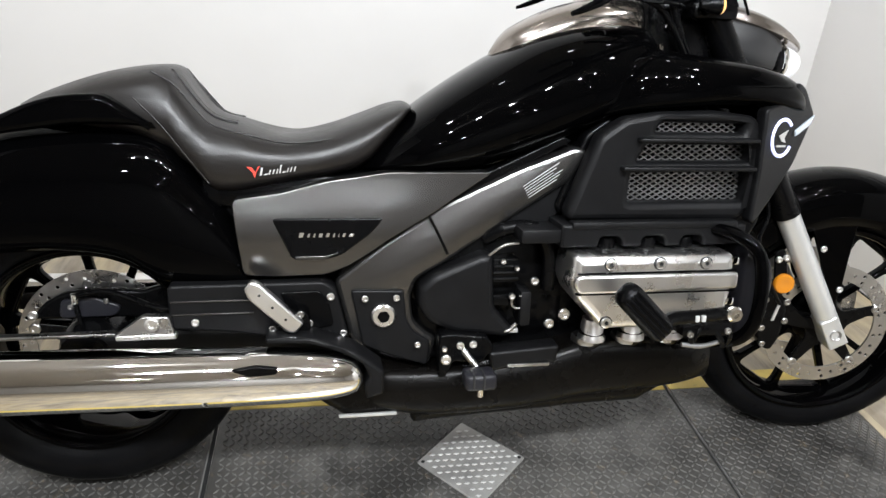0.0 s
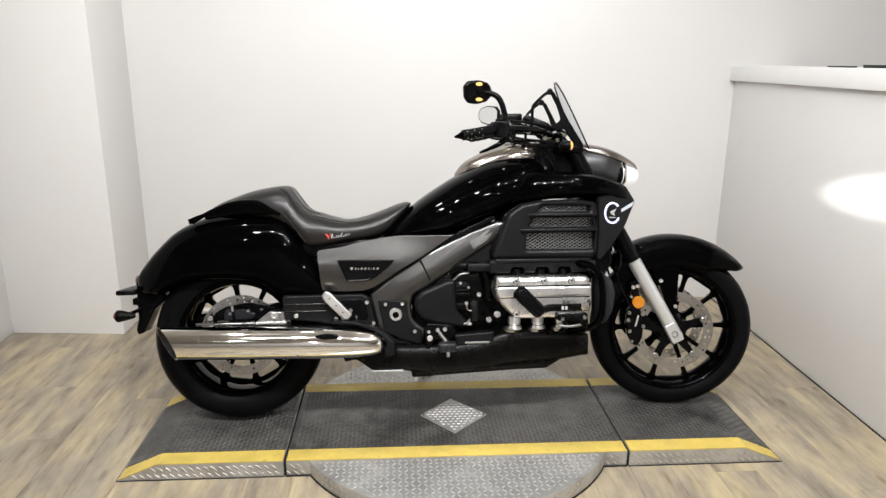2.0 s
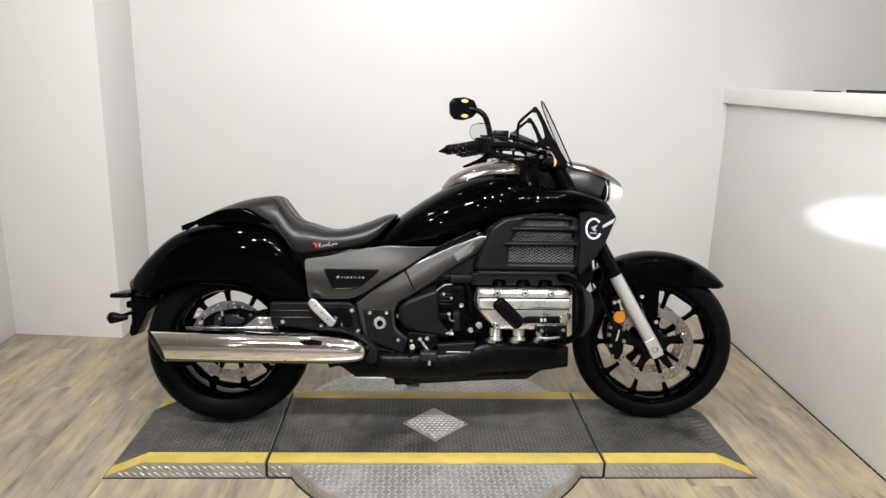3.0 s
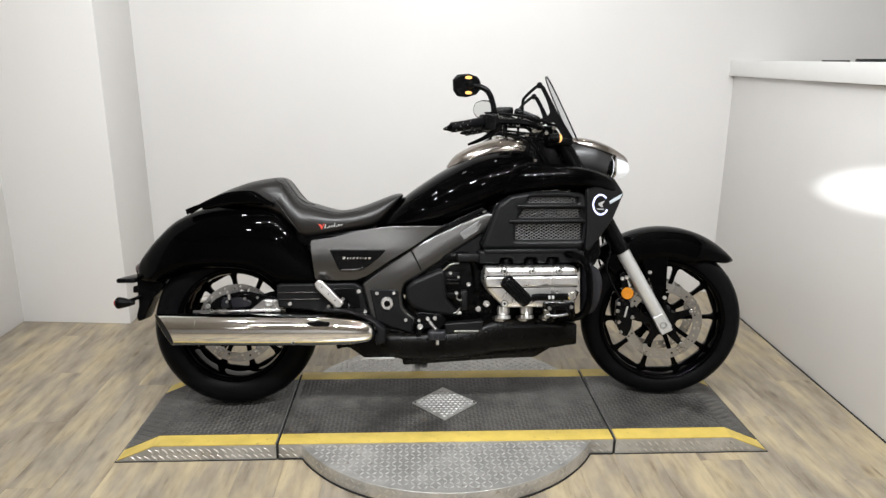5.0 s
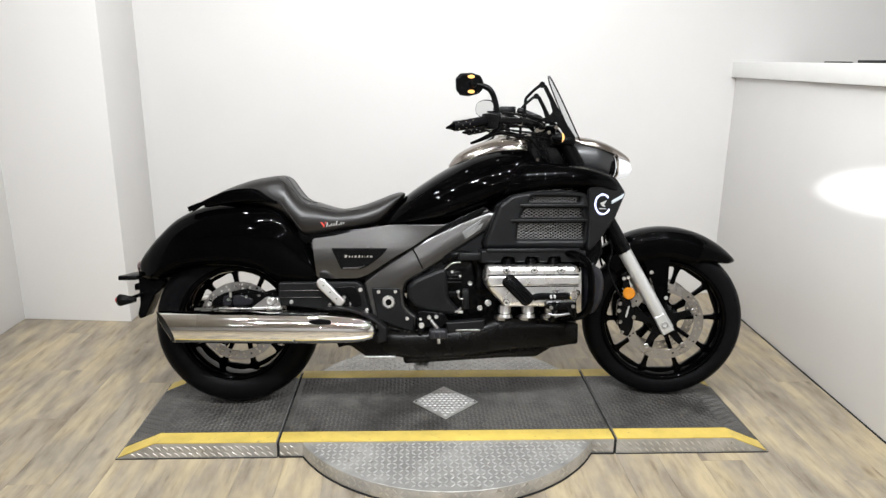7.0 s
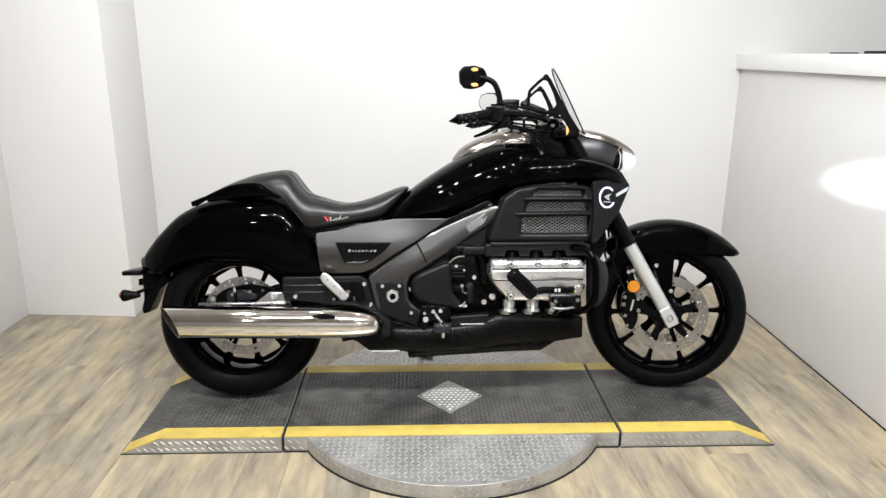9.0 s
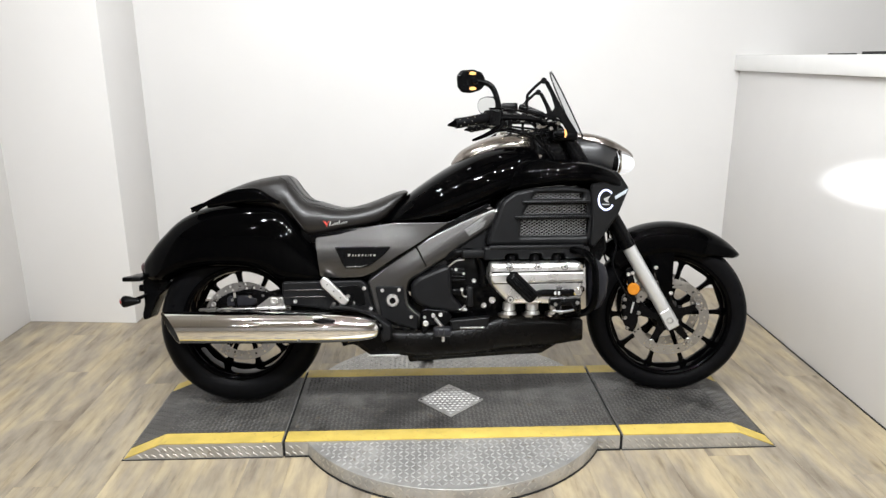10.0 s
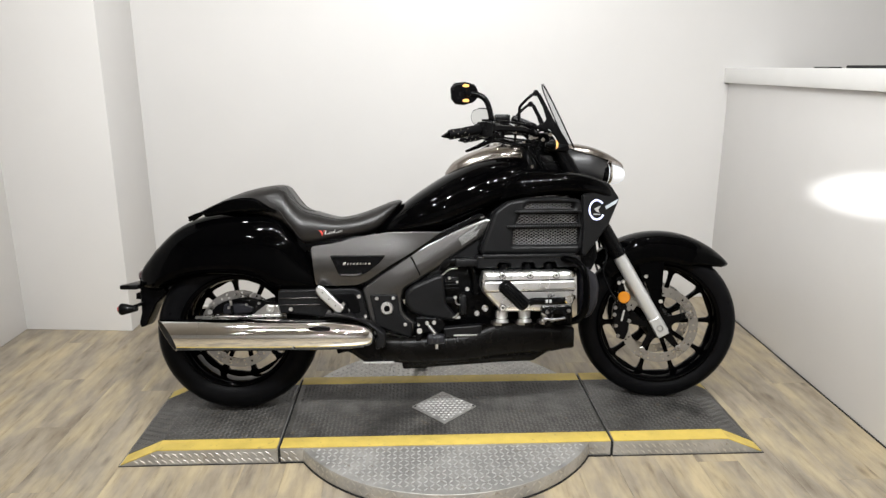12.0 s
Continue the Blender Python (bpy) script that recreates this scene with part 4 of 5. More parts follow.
# front end
A, B, C = Vector((1.7185, 0, 0.300)), Vector((1.5335, 0, 0.622)), Vector((1.283, 0, 1.06))
AX = (A - C).normalized()
for s in (-1, 1):
    o = Vector((0.004, s * 0.103, 0))
    leg = tube("fork_slider", [A + o, B + o], 0.0265, SILVER, bike, "silver fork lower leg", smooth=False, res=12)
    top = tube("fork_tube", [B + o + AX * 0.01, C + o], 0.030, BLACKM, bike, "black upper fork tube", smooth=False, res=12)
    foot = plate("fork_foot", [fillet([tuple((A + AX * -0.07 + Vector((0.019, 0, 0.011)))[k] for k in (0, 2)), tuple((A + AX * 0.012 + Vector((0.021, 0, 0.012)))[k] for k in (0, 2)), tuple((A + AX * 0.012 - Vector((0.021, 0, 0.012)))[k] for k in (0, 2)), tuple((A + AX * -0.07 - Vector((0.019, 0, 0.011)))[k] for k in (0, 2))], 0.005)], s * 0.103 - 0.028, s * 0.103 + 0.028, SILVER, leg, "", 0.005)
    axle = turned("axle_bolt", [(0, 0.024), (0.006, 0.024), (0.0095, 0.029), (0.013, 0.033), (0.013, 0.0), (0, 0.0)], STEEL, leg, "chrome axle bolt", n=12, centre=(UF - 0.012, 0.0, RF))
    axle.data.transform(Matrix.Translation((0.004, s * 0.103, 0)) @ Matrix.Diagonal((1, s, 1, 1)))
    cal = plate("brake_caliper", [fillet([(1.528, 0.405), (1.552, 0.425), (1.575, 0.415), (1.592, 0.37), (1.588, 0.30), (1.572, 0.262), (1.55, 0.268), (1.532, 0.30), (1.524, 0.35)], 0.010)], s * 0.052, s * 0.104, BLACKM, bike, "black brake caliper", 0.008)
    mount = plate("caliper_mount", [fillet([(1.588, 0.40), (1.65, 0.345), (1.70, 0.345), (1.70, 0.315), (1.64, 0.318), (1.586, 0.33)], 0.008)], s * 0.074, s * 0.086, BLACKM, cal, "", 0.003)
    strip = plate("caliper_mark", [[(1.555, 0.345), (1.562, 0.345), (1.572, 0.39), (1.565, 0.39)]], s * 0.103, s * 0.107, SILVER, cal, "plain bar of print", 0.0008)
    cb = [bolt(cal, u, s * 0.104, w, 0.008, 0.005, STEEL, s) for u, w in ((1.536, 0.325), (1.545, 0.282), (1.586, 0.395), (1.589, 0.345), (1.530, 0.37), (1.533, 0.40))]
    refl = turned("reflector", [(0, 0), (0.0245, 0), (0.0245, 0.008 * s), (0.022, 0.0115 * s), (0.011, 0.0125 * s), (0.0095, 0.0118 * s), (0, 0.0122 * s)], AMBER, bike, "round amber side reflector", n=32, centre=(1.566, s * 0.104, 0.444))
    hold = plate("reflector_bracket", [fillet([(1.535, 0.52), (1.556, 0.53), (1.575, 0.46), (1.570, 0.41), (1.548, 0.42), (1.545, 0.46)], 0.006)], s * 0.094, s * 0.103, BLACKM, bike, "", 0.002)
    hb = [bolt(hold, u, s * 0.103, w, 0.008, 0.006, POLISHED, s) for u, w in ((1.545, 0.503), (1.562, 0.508))]
    hose = tube("brake_hose", [(1.555, s * 0.13, 0.40), (1.515, s * 0.135, 0.46), (1.478, s * 0.125, 0.55), (1.49, s * 0.11, 0.64), (1.40, s * 0.09, 0.80), (1.33, s * 0.07, 0.95)], 0.005, BLACKM, bike, "black brake hose")
    brk = plate("fender_bracket", [fillet([(1.59, 0.64), (1.66, 0.672), (1.728, 0.655), (1.722, 0.50), (1.722, 0.42), (1.712, 0.375), (1.69, 0.40), (1.655, 0.50)], 0.012)], s * 0.078, s * 0.0885, GLOSS, bike, "gloss black fender bracket", 0.003)
    fb = [bolt(brk, u, s * 0.0885, w, 0.008, 0.005, POLISHED, s) for u, w in ((1.655, 0.527), (1.716, 0.424))]
    steered(leg, top, cal, refl, hold, hose, brk)
verts, faces = [], []
TH, NS = 40, 25
for i in range(TH + 1):
    t = i / TH
    th = radians(40.5 + 94 * t)
    skirt = 0.006 + 0.066 * min(1, t / 0.3) ** 0.8
    wide = 0.020 + 0.070 * min(1, t / 0.25) ** 0.55
    for j in range(NS):
        s = -1 + 2 * j / (NS - 1)
        if abs(s) > 0.75:
            r, v = 0.382 - 0.045 * (wide / 0.09) - skirt * (abs(s) - 0.75) / 0.25, math.copysign(wide, s)
        else:
            a = s / 0.75 * math.pi / 2
            r, v = 0.382 - 0.045 * (wide / 0.09) * (1 - math.cos(a)), wide * math.sin(a)
        verts.append((UF - 0.006 + r * math.cos(th), v, RF + r * math.sin(th)))
for i in range(TH):
    for j in range(NS - 1):
        a = i * NS + j
        faces.append((a, a + 1, a + NS + 1, a + NS))
ff = raw("front_fender", verts, faces, GLOSS, bike, "gloss black front fender", 50)
steered(ff)
mod = ff.modifiers.new("thickness", "SOLIDIFY")
mod.thickness = 0.004
cowl = loft("headlight_cowl", [(1.25, 1.058, 0.95, 0.08, 2.4, 1.0), (1.30, 1.070, 0.935, 0.11, 2.6, 0.985), (1.337, 1.070, 0.925, 0.122, 2.7, 0.98), (1.407, 1.062, 0.91, 0.127, 2.8, 0.975), (1.450, 1.040, 0.902, 0.119, 2.8, 0.967), (1.474, 1.024, 0.904, 0.110, 2.7, 0.960)],
     GUNMETAL, bike, "satin charcoal headlight cowl", nseg=40, sub=6)
loft("cowl_cap", [(1.30, 1.072, 1.045, 0.08, 2.4, 1.055), (1.337, 1.077, 1.030, 0.112, 2.5, 1.045), (1.407, 1.066, 1.012, 0.124, 2.6, 1.026), (1.476, 1.041, 0.992, 0.116, 2.5, 1.004), (1.535, 1.007, 0.976, 0.084, 2.4, 0.986), (1.562, 0.986, 0.968, 0.045, 2.3, 0.976)],
     BRONZE, cowl, "silver metallic cap over the headlight", nseg=32, sub=6)
light = loft("headlight", [(1.466, 0.998, 0.903, 0.112, 2.5, 0.955), (1.50, 0.997, 0.904, 0.104, 2.4, 0.955), (1.53, 0.992, 0.905, 0.088, 2.3, 0.953), (1.560, 0.978, 0.914, 0.062, 2.2, 0.95), (1.574, 0.960, 0.928, 0.03, 2.0, 0.945)], LAMPLENS, bike, "lit headlight behind a clear lens", nseg=32)
loft("headlight_bezel", [(1.486, 1.000, 0.901, 0.1075, 2.4, 0.955), (1.492, 1.003, 0.899, 0.1105, 2.4, 0.955), (1.500, 1.000, 0.901, 0.1065, 2.4, 0.955)], CHROME, light, "bright headlight bezel", nseg=32)
loft("headlight_gasket", [(1.458, 1.000, 0.900, 0.1150, 2.5, 0.955), (1.466, 1.002, 0.898, 0.1170, 2.5, 0.955), (1.482, 1.000, 0.901, 0.1125, 2.5, 0.955)], BLACKM, light, "dark side window of the headlight", nseg=32)
plate("cowl_strut", [fillet([(1.262, 1.04), (1.300, 1.045), (1.352, 0.94), (1.300, 0.925)], 0.008)], -0.128, -0.108, GUNMETAL, cowl, "grey cowl strut", 0.005)
bolt(cowl, 1.305, -0.129, 0.998, 0.007, 0.005, POLISHED)


# screen
verts, faces = [], []
for i in range(15):
    t = i / 14
    w, u = 1.050 + 0.262 * t, 1.362 - 0.122 * t
    hwid = 0.130 * max(0.0, 1 - t ** 3.2) ** 0.5 + 0.010
    for j in range(17):
        q = -1 + j / 8
        verts.append((u + 0.002 - 0.008 * q * q, hwid * q, w - 0.006 * q * q))
for i in range(14):
    for j in range(16):
        a = i * 17 + j
        faces.append((a, a + 1, a + 18, a + 17))
screen = raw("windscreen", verts, faces, SCREEN, bike, "small clear windscreen with dark edges", 60)
screen.modifiers.new("thickness", "SOLIDIFY").thickness = 0.003
for s in (-1, 1):
    rim_pts = []
    for t in (0.0, 0.15, 0.3, 0.45, 0.6, 0.72, 0.82, 0.9, 0.96, 1.0):
        hwid = 0.130 * max(0.0, 1 - t ** 3.2) ** 0.5 + 0.010
        rim_pts.append((1.362 - 0.122 * t - 0.006, s * hwid, 1.044 + 0.262 * t))
    tube("screen_edge", rim_pts, 0.0028, BLACKM, screen, "dark screen edge", n=3)
    arm = plate("screen_support", [fillet([(1.203, 1.262), (1.221, 1.262), (1.280, 1.150), (1.338, 1.058), (1.300, 1.058), (1.262, 1.120), (1.215, 1.122), (1.185, 1.116), (1.185, 1.128), (1.235, 1.146), (1.246, 1.160), (1.232, 1.205)], 0.006)],
                s * 0.128, s * 0.138, BLACKM, bike, "black windscreen support arm", 0.003)
    loop = tube("screen_bracket", [(1.138, s * 0.125, 1.10), (1.139, s * 0.125, 1.15), (1.141, s * 0.125, 1.200), (1.150, s * 0.125, 1.220), (1.192, s * 0.130, 1.257), (1.212, s * 0.132, 1.262)], 0.006, BLACKM, bike, "black windscreen bracket")
    turned("bracket_knob", [(0, -0.012), (0.010, -0.012), (0.012, -0.008), (0.012, 0.008), (0.010, 0.012), (0, 0.012)], BLACKM, loop, n=16, centre=(1.204, s * 0.136, 1.262))
    if s > 0:  # far pair lowered to fit the camera's view
        for ob in (arm, loop, *loop.children):
            ob.data.transform(Matrix.Translation((-0.012, 0, -0.024)))
    steered(arm, loop)
steered(screen)

# bars and controls
for s in (-1, 1):
    MW, MU = (1.253, 0.932) if s < 0 else (1.195, 0.975)
    bar = tube("handlebar", [(1.225, s * 0.03, 1.085), (1.215, s * 0.09, 1.10), (1.15, s * 0.19, 1.118), (1.05, s * 0.29, 1.122), (0.975, s * 0.365, 1.112)], 0.0125, BLACKM, bike, "black handlebar", n=8)
    grip = tube("grip", [(0.99, s * 0.35, 1.118), (0.955, s * 0.378, 1.110), (0.925, s * 0.392, 1.104), (0.885, s * 0.408, 1.098)], 0.0185, RUBBER, bar, "black rubber grip with chrome studs", n=8, res=8)
    tube("grip_end", [(0.887, s * 0.407, 1.098), (0.873, s * 0.412, 1.095), (0.857, s * 0.418, 1.092)], 0.017, GLOSS, grip, "pointed grip end", taper=(1.0, 0.12), res=8)
    axis = Vector((0.885 - 0.955, s * 0.03, -0.012)).normalized()
    for i in range(5):
        for k in range(5):
            a = 2 * math.pi * (k + 0.5 * (i % 2)) / 5
            p = Vector((0.948, s * 0.381, 1.1085)) + axis * (0.014 * i)
            e1 = axis.cross(Vector((0, 0, 1))).normalized()
            d = e1 * math.cos(a) + axis.cross(e1) * math.sin(a)
            turned("stud", [(0, 0.0178), (0.0030, 0.0178), (0.0018, 0.0205), (0, 0.0208)], CHROME, grip, n=6, m=Matrix.Translation(p) @ d.to_track_quat("Y", "Z").to_matrix().to_4x4())
    box = part("switch_box", box_bm(0.985, 1.035, -0.024, 0.024, -0.030, 0.026, 0.008), BLACKM, bar, "black switch housing")
    box.data.transform(Matrix.Translation((0, s * 0.335, 1.118)) @ Matrix.Translation((1.01, 0, 0)) @ pose(0, 0, 0, 0, 8, s * -40) @ Matrix.Translation((-1.01, 0, 0)))
    res = part("fluid_reservoir", box_bm(1.0, 1.05, -0.02, 0.02, 1.12, 1.150, 0.006), BLACKM, bar, "black brake fluid reservoir")
    res.data.transform(Matrix.Translation((0, s * 0.29, 0)))
    part("reservoir_lid", box_bm(0.998, 1.052, s * 0.29 - 0.022, s * 0.29 + 0.022, 1.150, 1.156, 0.002), GLOSS, res)
    tube("brake_lever", [(1.045, s * 0.31, 1.100), (1.028, s * 0.345, 1.078), (0.998, s * 0.372, 1.060), (0.966, s * 0.392, 1.046), (0.944, s * 0.402, 1.038)], 0.0115, GLOSS, bar, "black hand lever", n=6, taper=(1.1, 0.35))
    tube("mirror_stem", [(1.040, s * 0.285, 1.120), (1.036, s * 0.285, 1.150), (1.026, s * 0.285, MW - 0.056), (MU + 0.078, s * 0.285, MW - 0.022), (MU + 0.052, s * 0.285, MW - 0.006), (MU + 0.018, s * 0.287, MW)], 0.0105, BLACKM, bar, "curved black mirror stem", n=6, res=8)
    turned("stem_nut", [(0, 0), (0.013, 0), (0.013, 0.012), (0, 0.012)], STEEL, bar, n=6, centre=(1.038, s * 0.285, 1.138), axis="Z")
    m = Matrix.Translation((MU, s * 0.29, MW)) @ pose(0, 0, 0, 0, 0, 20 if s < 0 else 150) @ SIDE
    flip = 1 if s < 0 else -1
    shape = [(0.054, 0.010), (0.042, 0.032), (0.008, 0.042), (-0.036, 0.038), (-0.052, 0.020), (-0.050, -0.020), (-0.034, -0.040), (0.0, -0.043), (0.036, -0.033), (0.052, -0.016)]
    mir = plate("mirror", [fillet(shape, 0.006)], 0, 0.024, BLACKM, bar, "faceted black mirror", 0.008, m)
    plate("mirror_glass", [fillet([(x * 0.88, y * 0.88) for x, y in shape], 0.006)], 0, 0.002, MIRROR, mir, "clear mirror glass", 0.0005, m @ Matrix.Translation((0, 0, -0.0125)))
    for dy in (0.027, -0.027):
        plate("signal_lamp", [[(0.013 * math.cos(2 * math.pi * i / 20), dy + 0.0062 * math.sin(2 * math.pi * i / 20)) for i in range(20)]], 0, 0.003, AMBERLIT, mir, "lit amber turn lamp", 0.001, m @ Matrix.Translation((0.004, 0, 0.0128)))
    turned("mirror_pivot", [(0, 0), (0.012, 0), (0.014, 0.006), (0.011, 0.014), (0, 0.015)], BLACKM, mir, n=16, axis="Z", m=m @ Matrix.Translation((0.010, 0, 0.011)))
    for k in range(2):
        tube("control_cable", [(1.02, s * 0.33, 1.10 - 0.012 * k), (1.10, s * 0.26, 1.085 - 0.02 * k), (1.20, s * 0.16, 1.075 - 0.015 * k), (1.27, s * 0.08, 1.06 - 0.03 * k), (1.30, s * 0.06, 0.96)], 0.0042, BLACKM, bar, "black control cable", n=6)
    tube("brake_line", [(1.05, s * 0.285, 1.15), (1.12, s * 0.22, 1.145), (1.22, s * 0.15, 1.125), (1.29, s * 0.12, 1.09), (1.31, s * 0.10, 1.0)], 0.0048, BLACKM, bar, "black brake line", n=6)
    steered(bar)
clamp = part("bar_clamp", box_bm(1.195, 1.255, -0.075, 0.075, 1.062, 1.105, 0.010), BLACKM, bike, "black handlebar clamp")
for v in (-0.055, -0.03, 0.03, 0.055):
    turned("clamp_bolt", [(0, 0), (0.006, 0), (0.006, 0.006), (0, 0.006)], POLISHED, clamp, n=8, centre=(1.225, v, 1.105), axis="Z")
part("triple_clamp", box_bm(1.215, 1.315, -0.15, 0.15, 1.020, 1.052, 0.010), BLACKM, bike, "black upper fork yoke")
part("lower_yoke", box_bm(1.34, 1.43, -0.15, 0.15, 0.84, 0.875, 0.010), BLACKM, bike, "black lower fork yoke")
gauge = part("instrument_panel", box_bm(1.105, 1.215, -0.085, 0.085, 1.135, 1.165, 0.012), BLACKM, bike, "black instrument panel behind the screen")
gauge.data.transform(STEER @ Matrix.Translation((1.16, 0, 1.15)) @ pose(0, 0, 0, 0, 22) @ Matrix.Translation((-1.16, 0, -1.15)))
mount = part("device_mount", box_bm(1.035, 1.10, -0.03, 0.03, 1.150, 1.184, 0.005), BLACKM, bike, "small black device box on the bars")
tube("mount_post", [(1.07, 0, 1.06), (1.07, 0, 1.15)], 0.010, BLACKM, mount, smooth=False)
tube("wiring_loom", [(1.06, -0.04, 1.15), (1.12, -0.10, 1.11), (1.17, -0.13, 1.06), (1.20, -0.13, 0.99), (1.24, -0.12, 0.93)], 0.008, BLACKM, bike, "black wiring loom")
tube("wiring_loom", [(1.00, -0.12, 1.075), (1.08, -0.15, 1.06), (1.15, -0.15, 1.03), (1.21, -0.14, 0.95)], 0.006, BLACKM, bike, "black wiring loom")
part("steering_head", box_bm(1.135, 1.30, -0.10, 0.10, 0.87, 1.075, 0.03, 3), BLACKM, bike, "black steering head cover")
for u, v, w in ((1.185, -0.102, 1.005), (1.21, -0.104, 0.985), (1.175, -0.102, 0.965)):
    bolt(bike, u, v, w, 0.007, 0.006, CHROME)
for u, v, w, r in ((1.16, -0.16, 1.072, 0.010), (1.205, -0.165, 1.064, 0.008), (1.13, -0.17, 1.055, 0.007), (1.235, -0.155, 1.085, 0.009), (1.09, -0.20, 1.09, 0.007)):
    bolt(bike, u, v, w, r, 0.010, CHROME)
turned("ignition_switch", [(0, -0.012), (0.020, -0.012), (0.022, -0.006), (0.022, 0.010), (0.012, 0.012), (0, 0.012)], CHROME, bike, "bright ignition switch", n=24, centre=(1.185, -0.09, 1.095))
turned("fuel_cap", [(0, 0.006), (0.022, 0.006), (0.028, 0.003), (0.03, -0.01), (0, -0.01)], CHROME, bike, "chrome fuel cap", n=24, centre=(1.045, 0, 1.064), axis="Z")
for s in (-1, 1):
    ind = loft("front_indicator", [(1.215, 1.052, 1.038, 0.006, 2, 1.045, s * 0.17), (1.235, 1.060, 1.030, 0.013, 2.2, 1.045, s * 0.175), (1.252, 1.063, 1.026, 0.017, 2.2, 1.045, s * 0.178)], BLACKM, bike, "black front turn signal")
    loft("amber_lens", [(1.252, 1.0625, 1.0265, 0.0165, 2.2, 1.045, s * 0.178), (1.259, 1.059, 1.030, 0.013, 2.2, 1.045, s * 0.178), (1.263, 1.052, 1.037, 0.007, 2.2, 1.045, s * 0.178)], AMBERLIT, ind, "amber signal lens")
    tube("indicator_stalk", [(1.23, s * 0.16, 1.04), (1.26, s * 0.11, 1.02)], 0.008, BLACKM, ind, smooth=False)

# seat details
for s in (-1, 1):
    tube("piping", [(0.165, s * 0.128, 0.892), (0.205, s * 0.130, 0.868), (0.235, s * 0.134, 0.832), (0.27, s * 0.138, 0.797), (0.33, s * 0.142, 0.780), (0.40, s * 0.142, 0.765), (0.47, s * 0.135, 0.768), (0.53, s * 0.122, 0.780), (0.58, s * 0.112, 0.796)], 0.0020, LEATHER, seat, "raised seam piping", n=6)
    tube("stitch_line", [(0.135, s * 0.150, 0.845), (0.18, s * 0.162, 0.80), (0.225, s * 0.1665, 0.74), (0.262, s * 0.1668, 0.69)], 0.0014, LEATHER, seat, "stitched seam", n=6)
for i in range(7):
    v = -0.078 + 0.026 * i
    tube("pleat", [(0.193, v, 0.896), (0.208, v, 0.877), (0.229, v, 0.847), (0.250, v, 0.821), (0.276, v, 0.804), (0.31, v, 0.796)], 0.0024, LEATHER, seat, "padded pleat", n=5)
logo = plate("seat_mark", [[(0.332, 0.722), (0.341, 0.721), (0.348, 0.711), (0.352, 0.722), (0.357, 0.724), (0.350, 0.713), (0.346, 0.700), (0.342, 0.711)]], -0.1705, -0.167, REDINK, seat, "red embroidered mark as a plain shape", 0.0006)
for k, (x, w, h) in enumerate(((0.355, 0.004, 0.016), (0.362, 0.007, 0.004), (0.371, 0.003, 0.010), (0.378, 0.003, 0.010), (0.385, 0.0026, 0.010), (0.391, 0.0028, 0.017), (0.396, 0.006, 0.004), (0.405, 0.0026, 0.010), (0.411, 0.0026, 0.010), (0.418, 0.0026, 0.010))):
    y = 0.705 + 0.0009 * k
    plate("seat_mark_bar", [[(x, y), (x + w, y + 0.001), (x + w + 0.003, y + h), (x + 0.003, y + h - 0.001)]], -0.1705, -0.167, WHITEINK, seat, "white embroidered bar", 0.0005)

# tail
plate("tail_bracket", [fillet([(-0.392, 0.545), (-0.360, 0.545), (-0.300, 0.500), (-0.288, 0.480), (-0.335, 0.430), (-0.372, 0.345), (-0.392, 0.340), (-0.398, 0.36), (-0.388, 0.40), (-0.392, 0.47)], 0.006)], -0.05, 0.05, BLACKM, bike, "black number plate bracket", 0.006)
part("tail_blade", box_bm(-0.452, -0.38, -0.10, 0.10, 0.497, 0.515, 0.006), BLACKM, bike, "black tail blade")
part("plate_lamp", box_bm(-0.412, -0.385, -0.04, 0.04, 0.452, 0.478, 0.004), BLACKM, bike, "small number plate lamp")
loft("tail_light", [(-0.398, 0.560, 0.535, 0.04, 2.4, 0.548), (-0.390, 0.570, 0.525, 0.062, 2.6, 0.548), (-0.370, 0.575, 0.520, 0.075, 2.6, 0.548)], SMOKED, bike, "red tail light")
for s in (-1, 1):
    t = loft("rear_indicator", [(-0.432, 0.445, 0.410, 0.016, 2, 0.428, s * 0.15), (-0.424, 0.450, 0.405, 0.022, 2, 0.428, s * 0.15), (-0.40, 0.446, 0.410, 0.019, 2, 0.428, s * 0.15), (-0.365, 0.436, 0.420, 0.008, 2, 0.428, s * 0.15)], BLACKM, bike, "black bullet turn signal")
    loft("red_lens", [(-0.439, 0.438, 0.418, 0.009, 2, 0.428, s * 0.15), (-0.432, 0.445, 0.411, 0.0155, 2, 0.428, s * 0.15)], REDLENS, t, "red signal lens")
    tube("signal_stalk", [(-0.39, s * 0.15, 0.432), (-0.375, s * 0.04, 0.440)], 0.007, BLACKM, t, smooth=False)

# frame details
plate("spar_joint", [[(0.674, 0.628), (0.679, 0.630), (0.697, 0.598), (0.722, 0.546), (0.717, 0.543), (0.692, 0.596)]], -0.2262, -0.214, BLACKM, bike, "dark joint line", 0.001)
for i in range(6):
    k = 0.0046 * i
    x0, x1 = 0.872 + 0.55 * k, 0.944 + 0.55 * k - 0.008 * (i % 3)
    plate("label_bar", [[(x0, 0.684 - k), (x1, 0.684 - k + 0.66 * (x1 - x0)), (x1 + 0.0006, 0.6826 - k + 0.66 * (x1 - x0)), (x0 + 0.0006, 0.6826 - k)]], -0.2262, -0.2170, WHITEINK, bike, "bar of small white print", 0.0003)
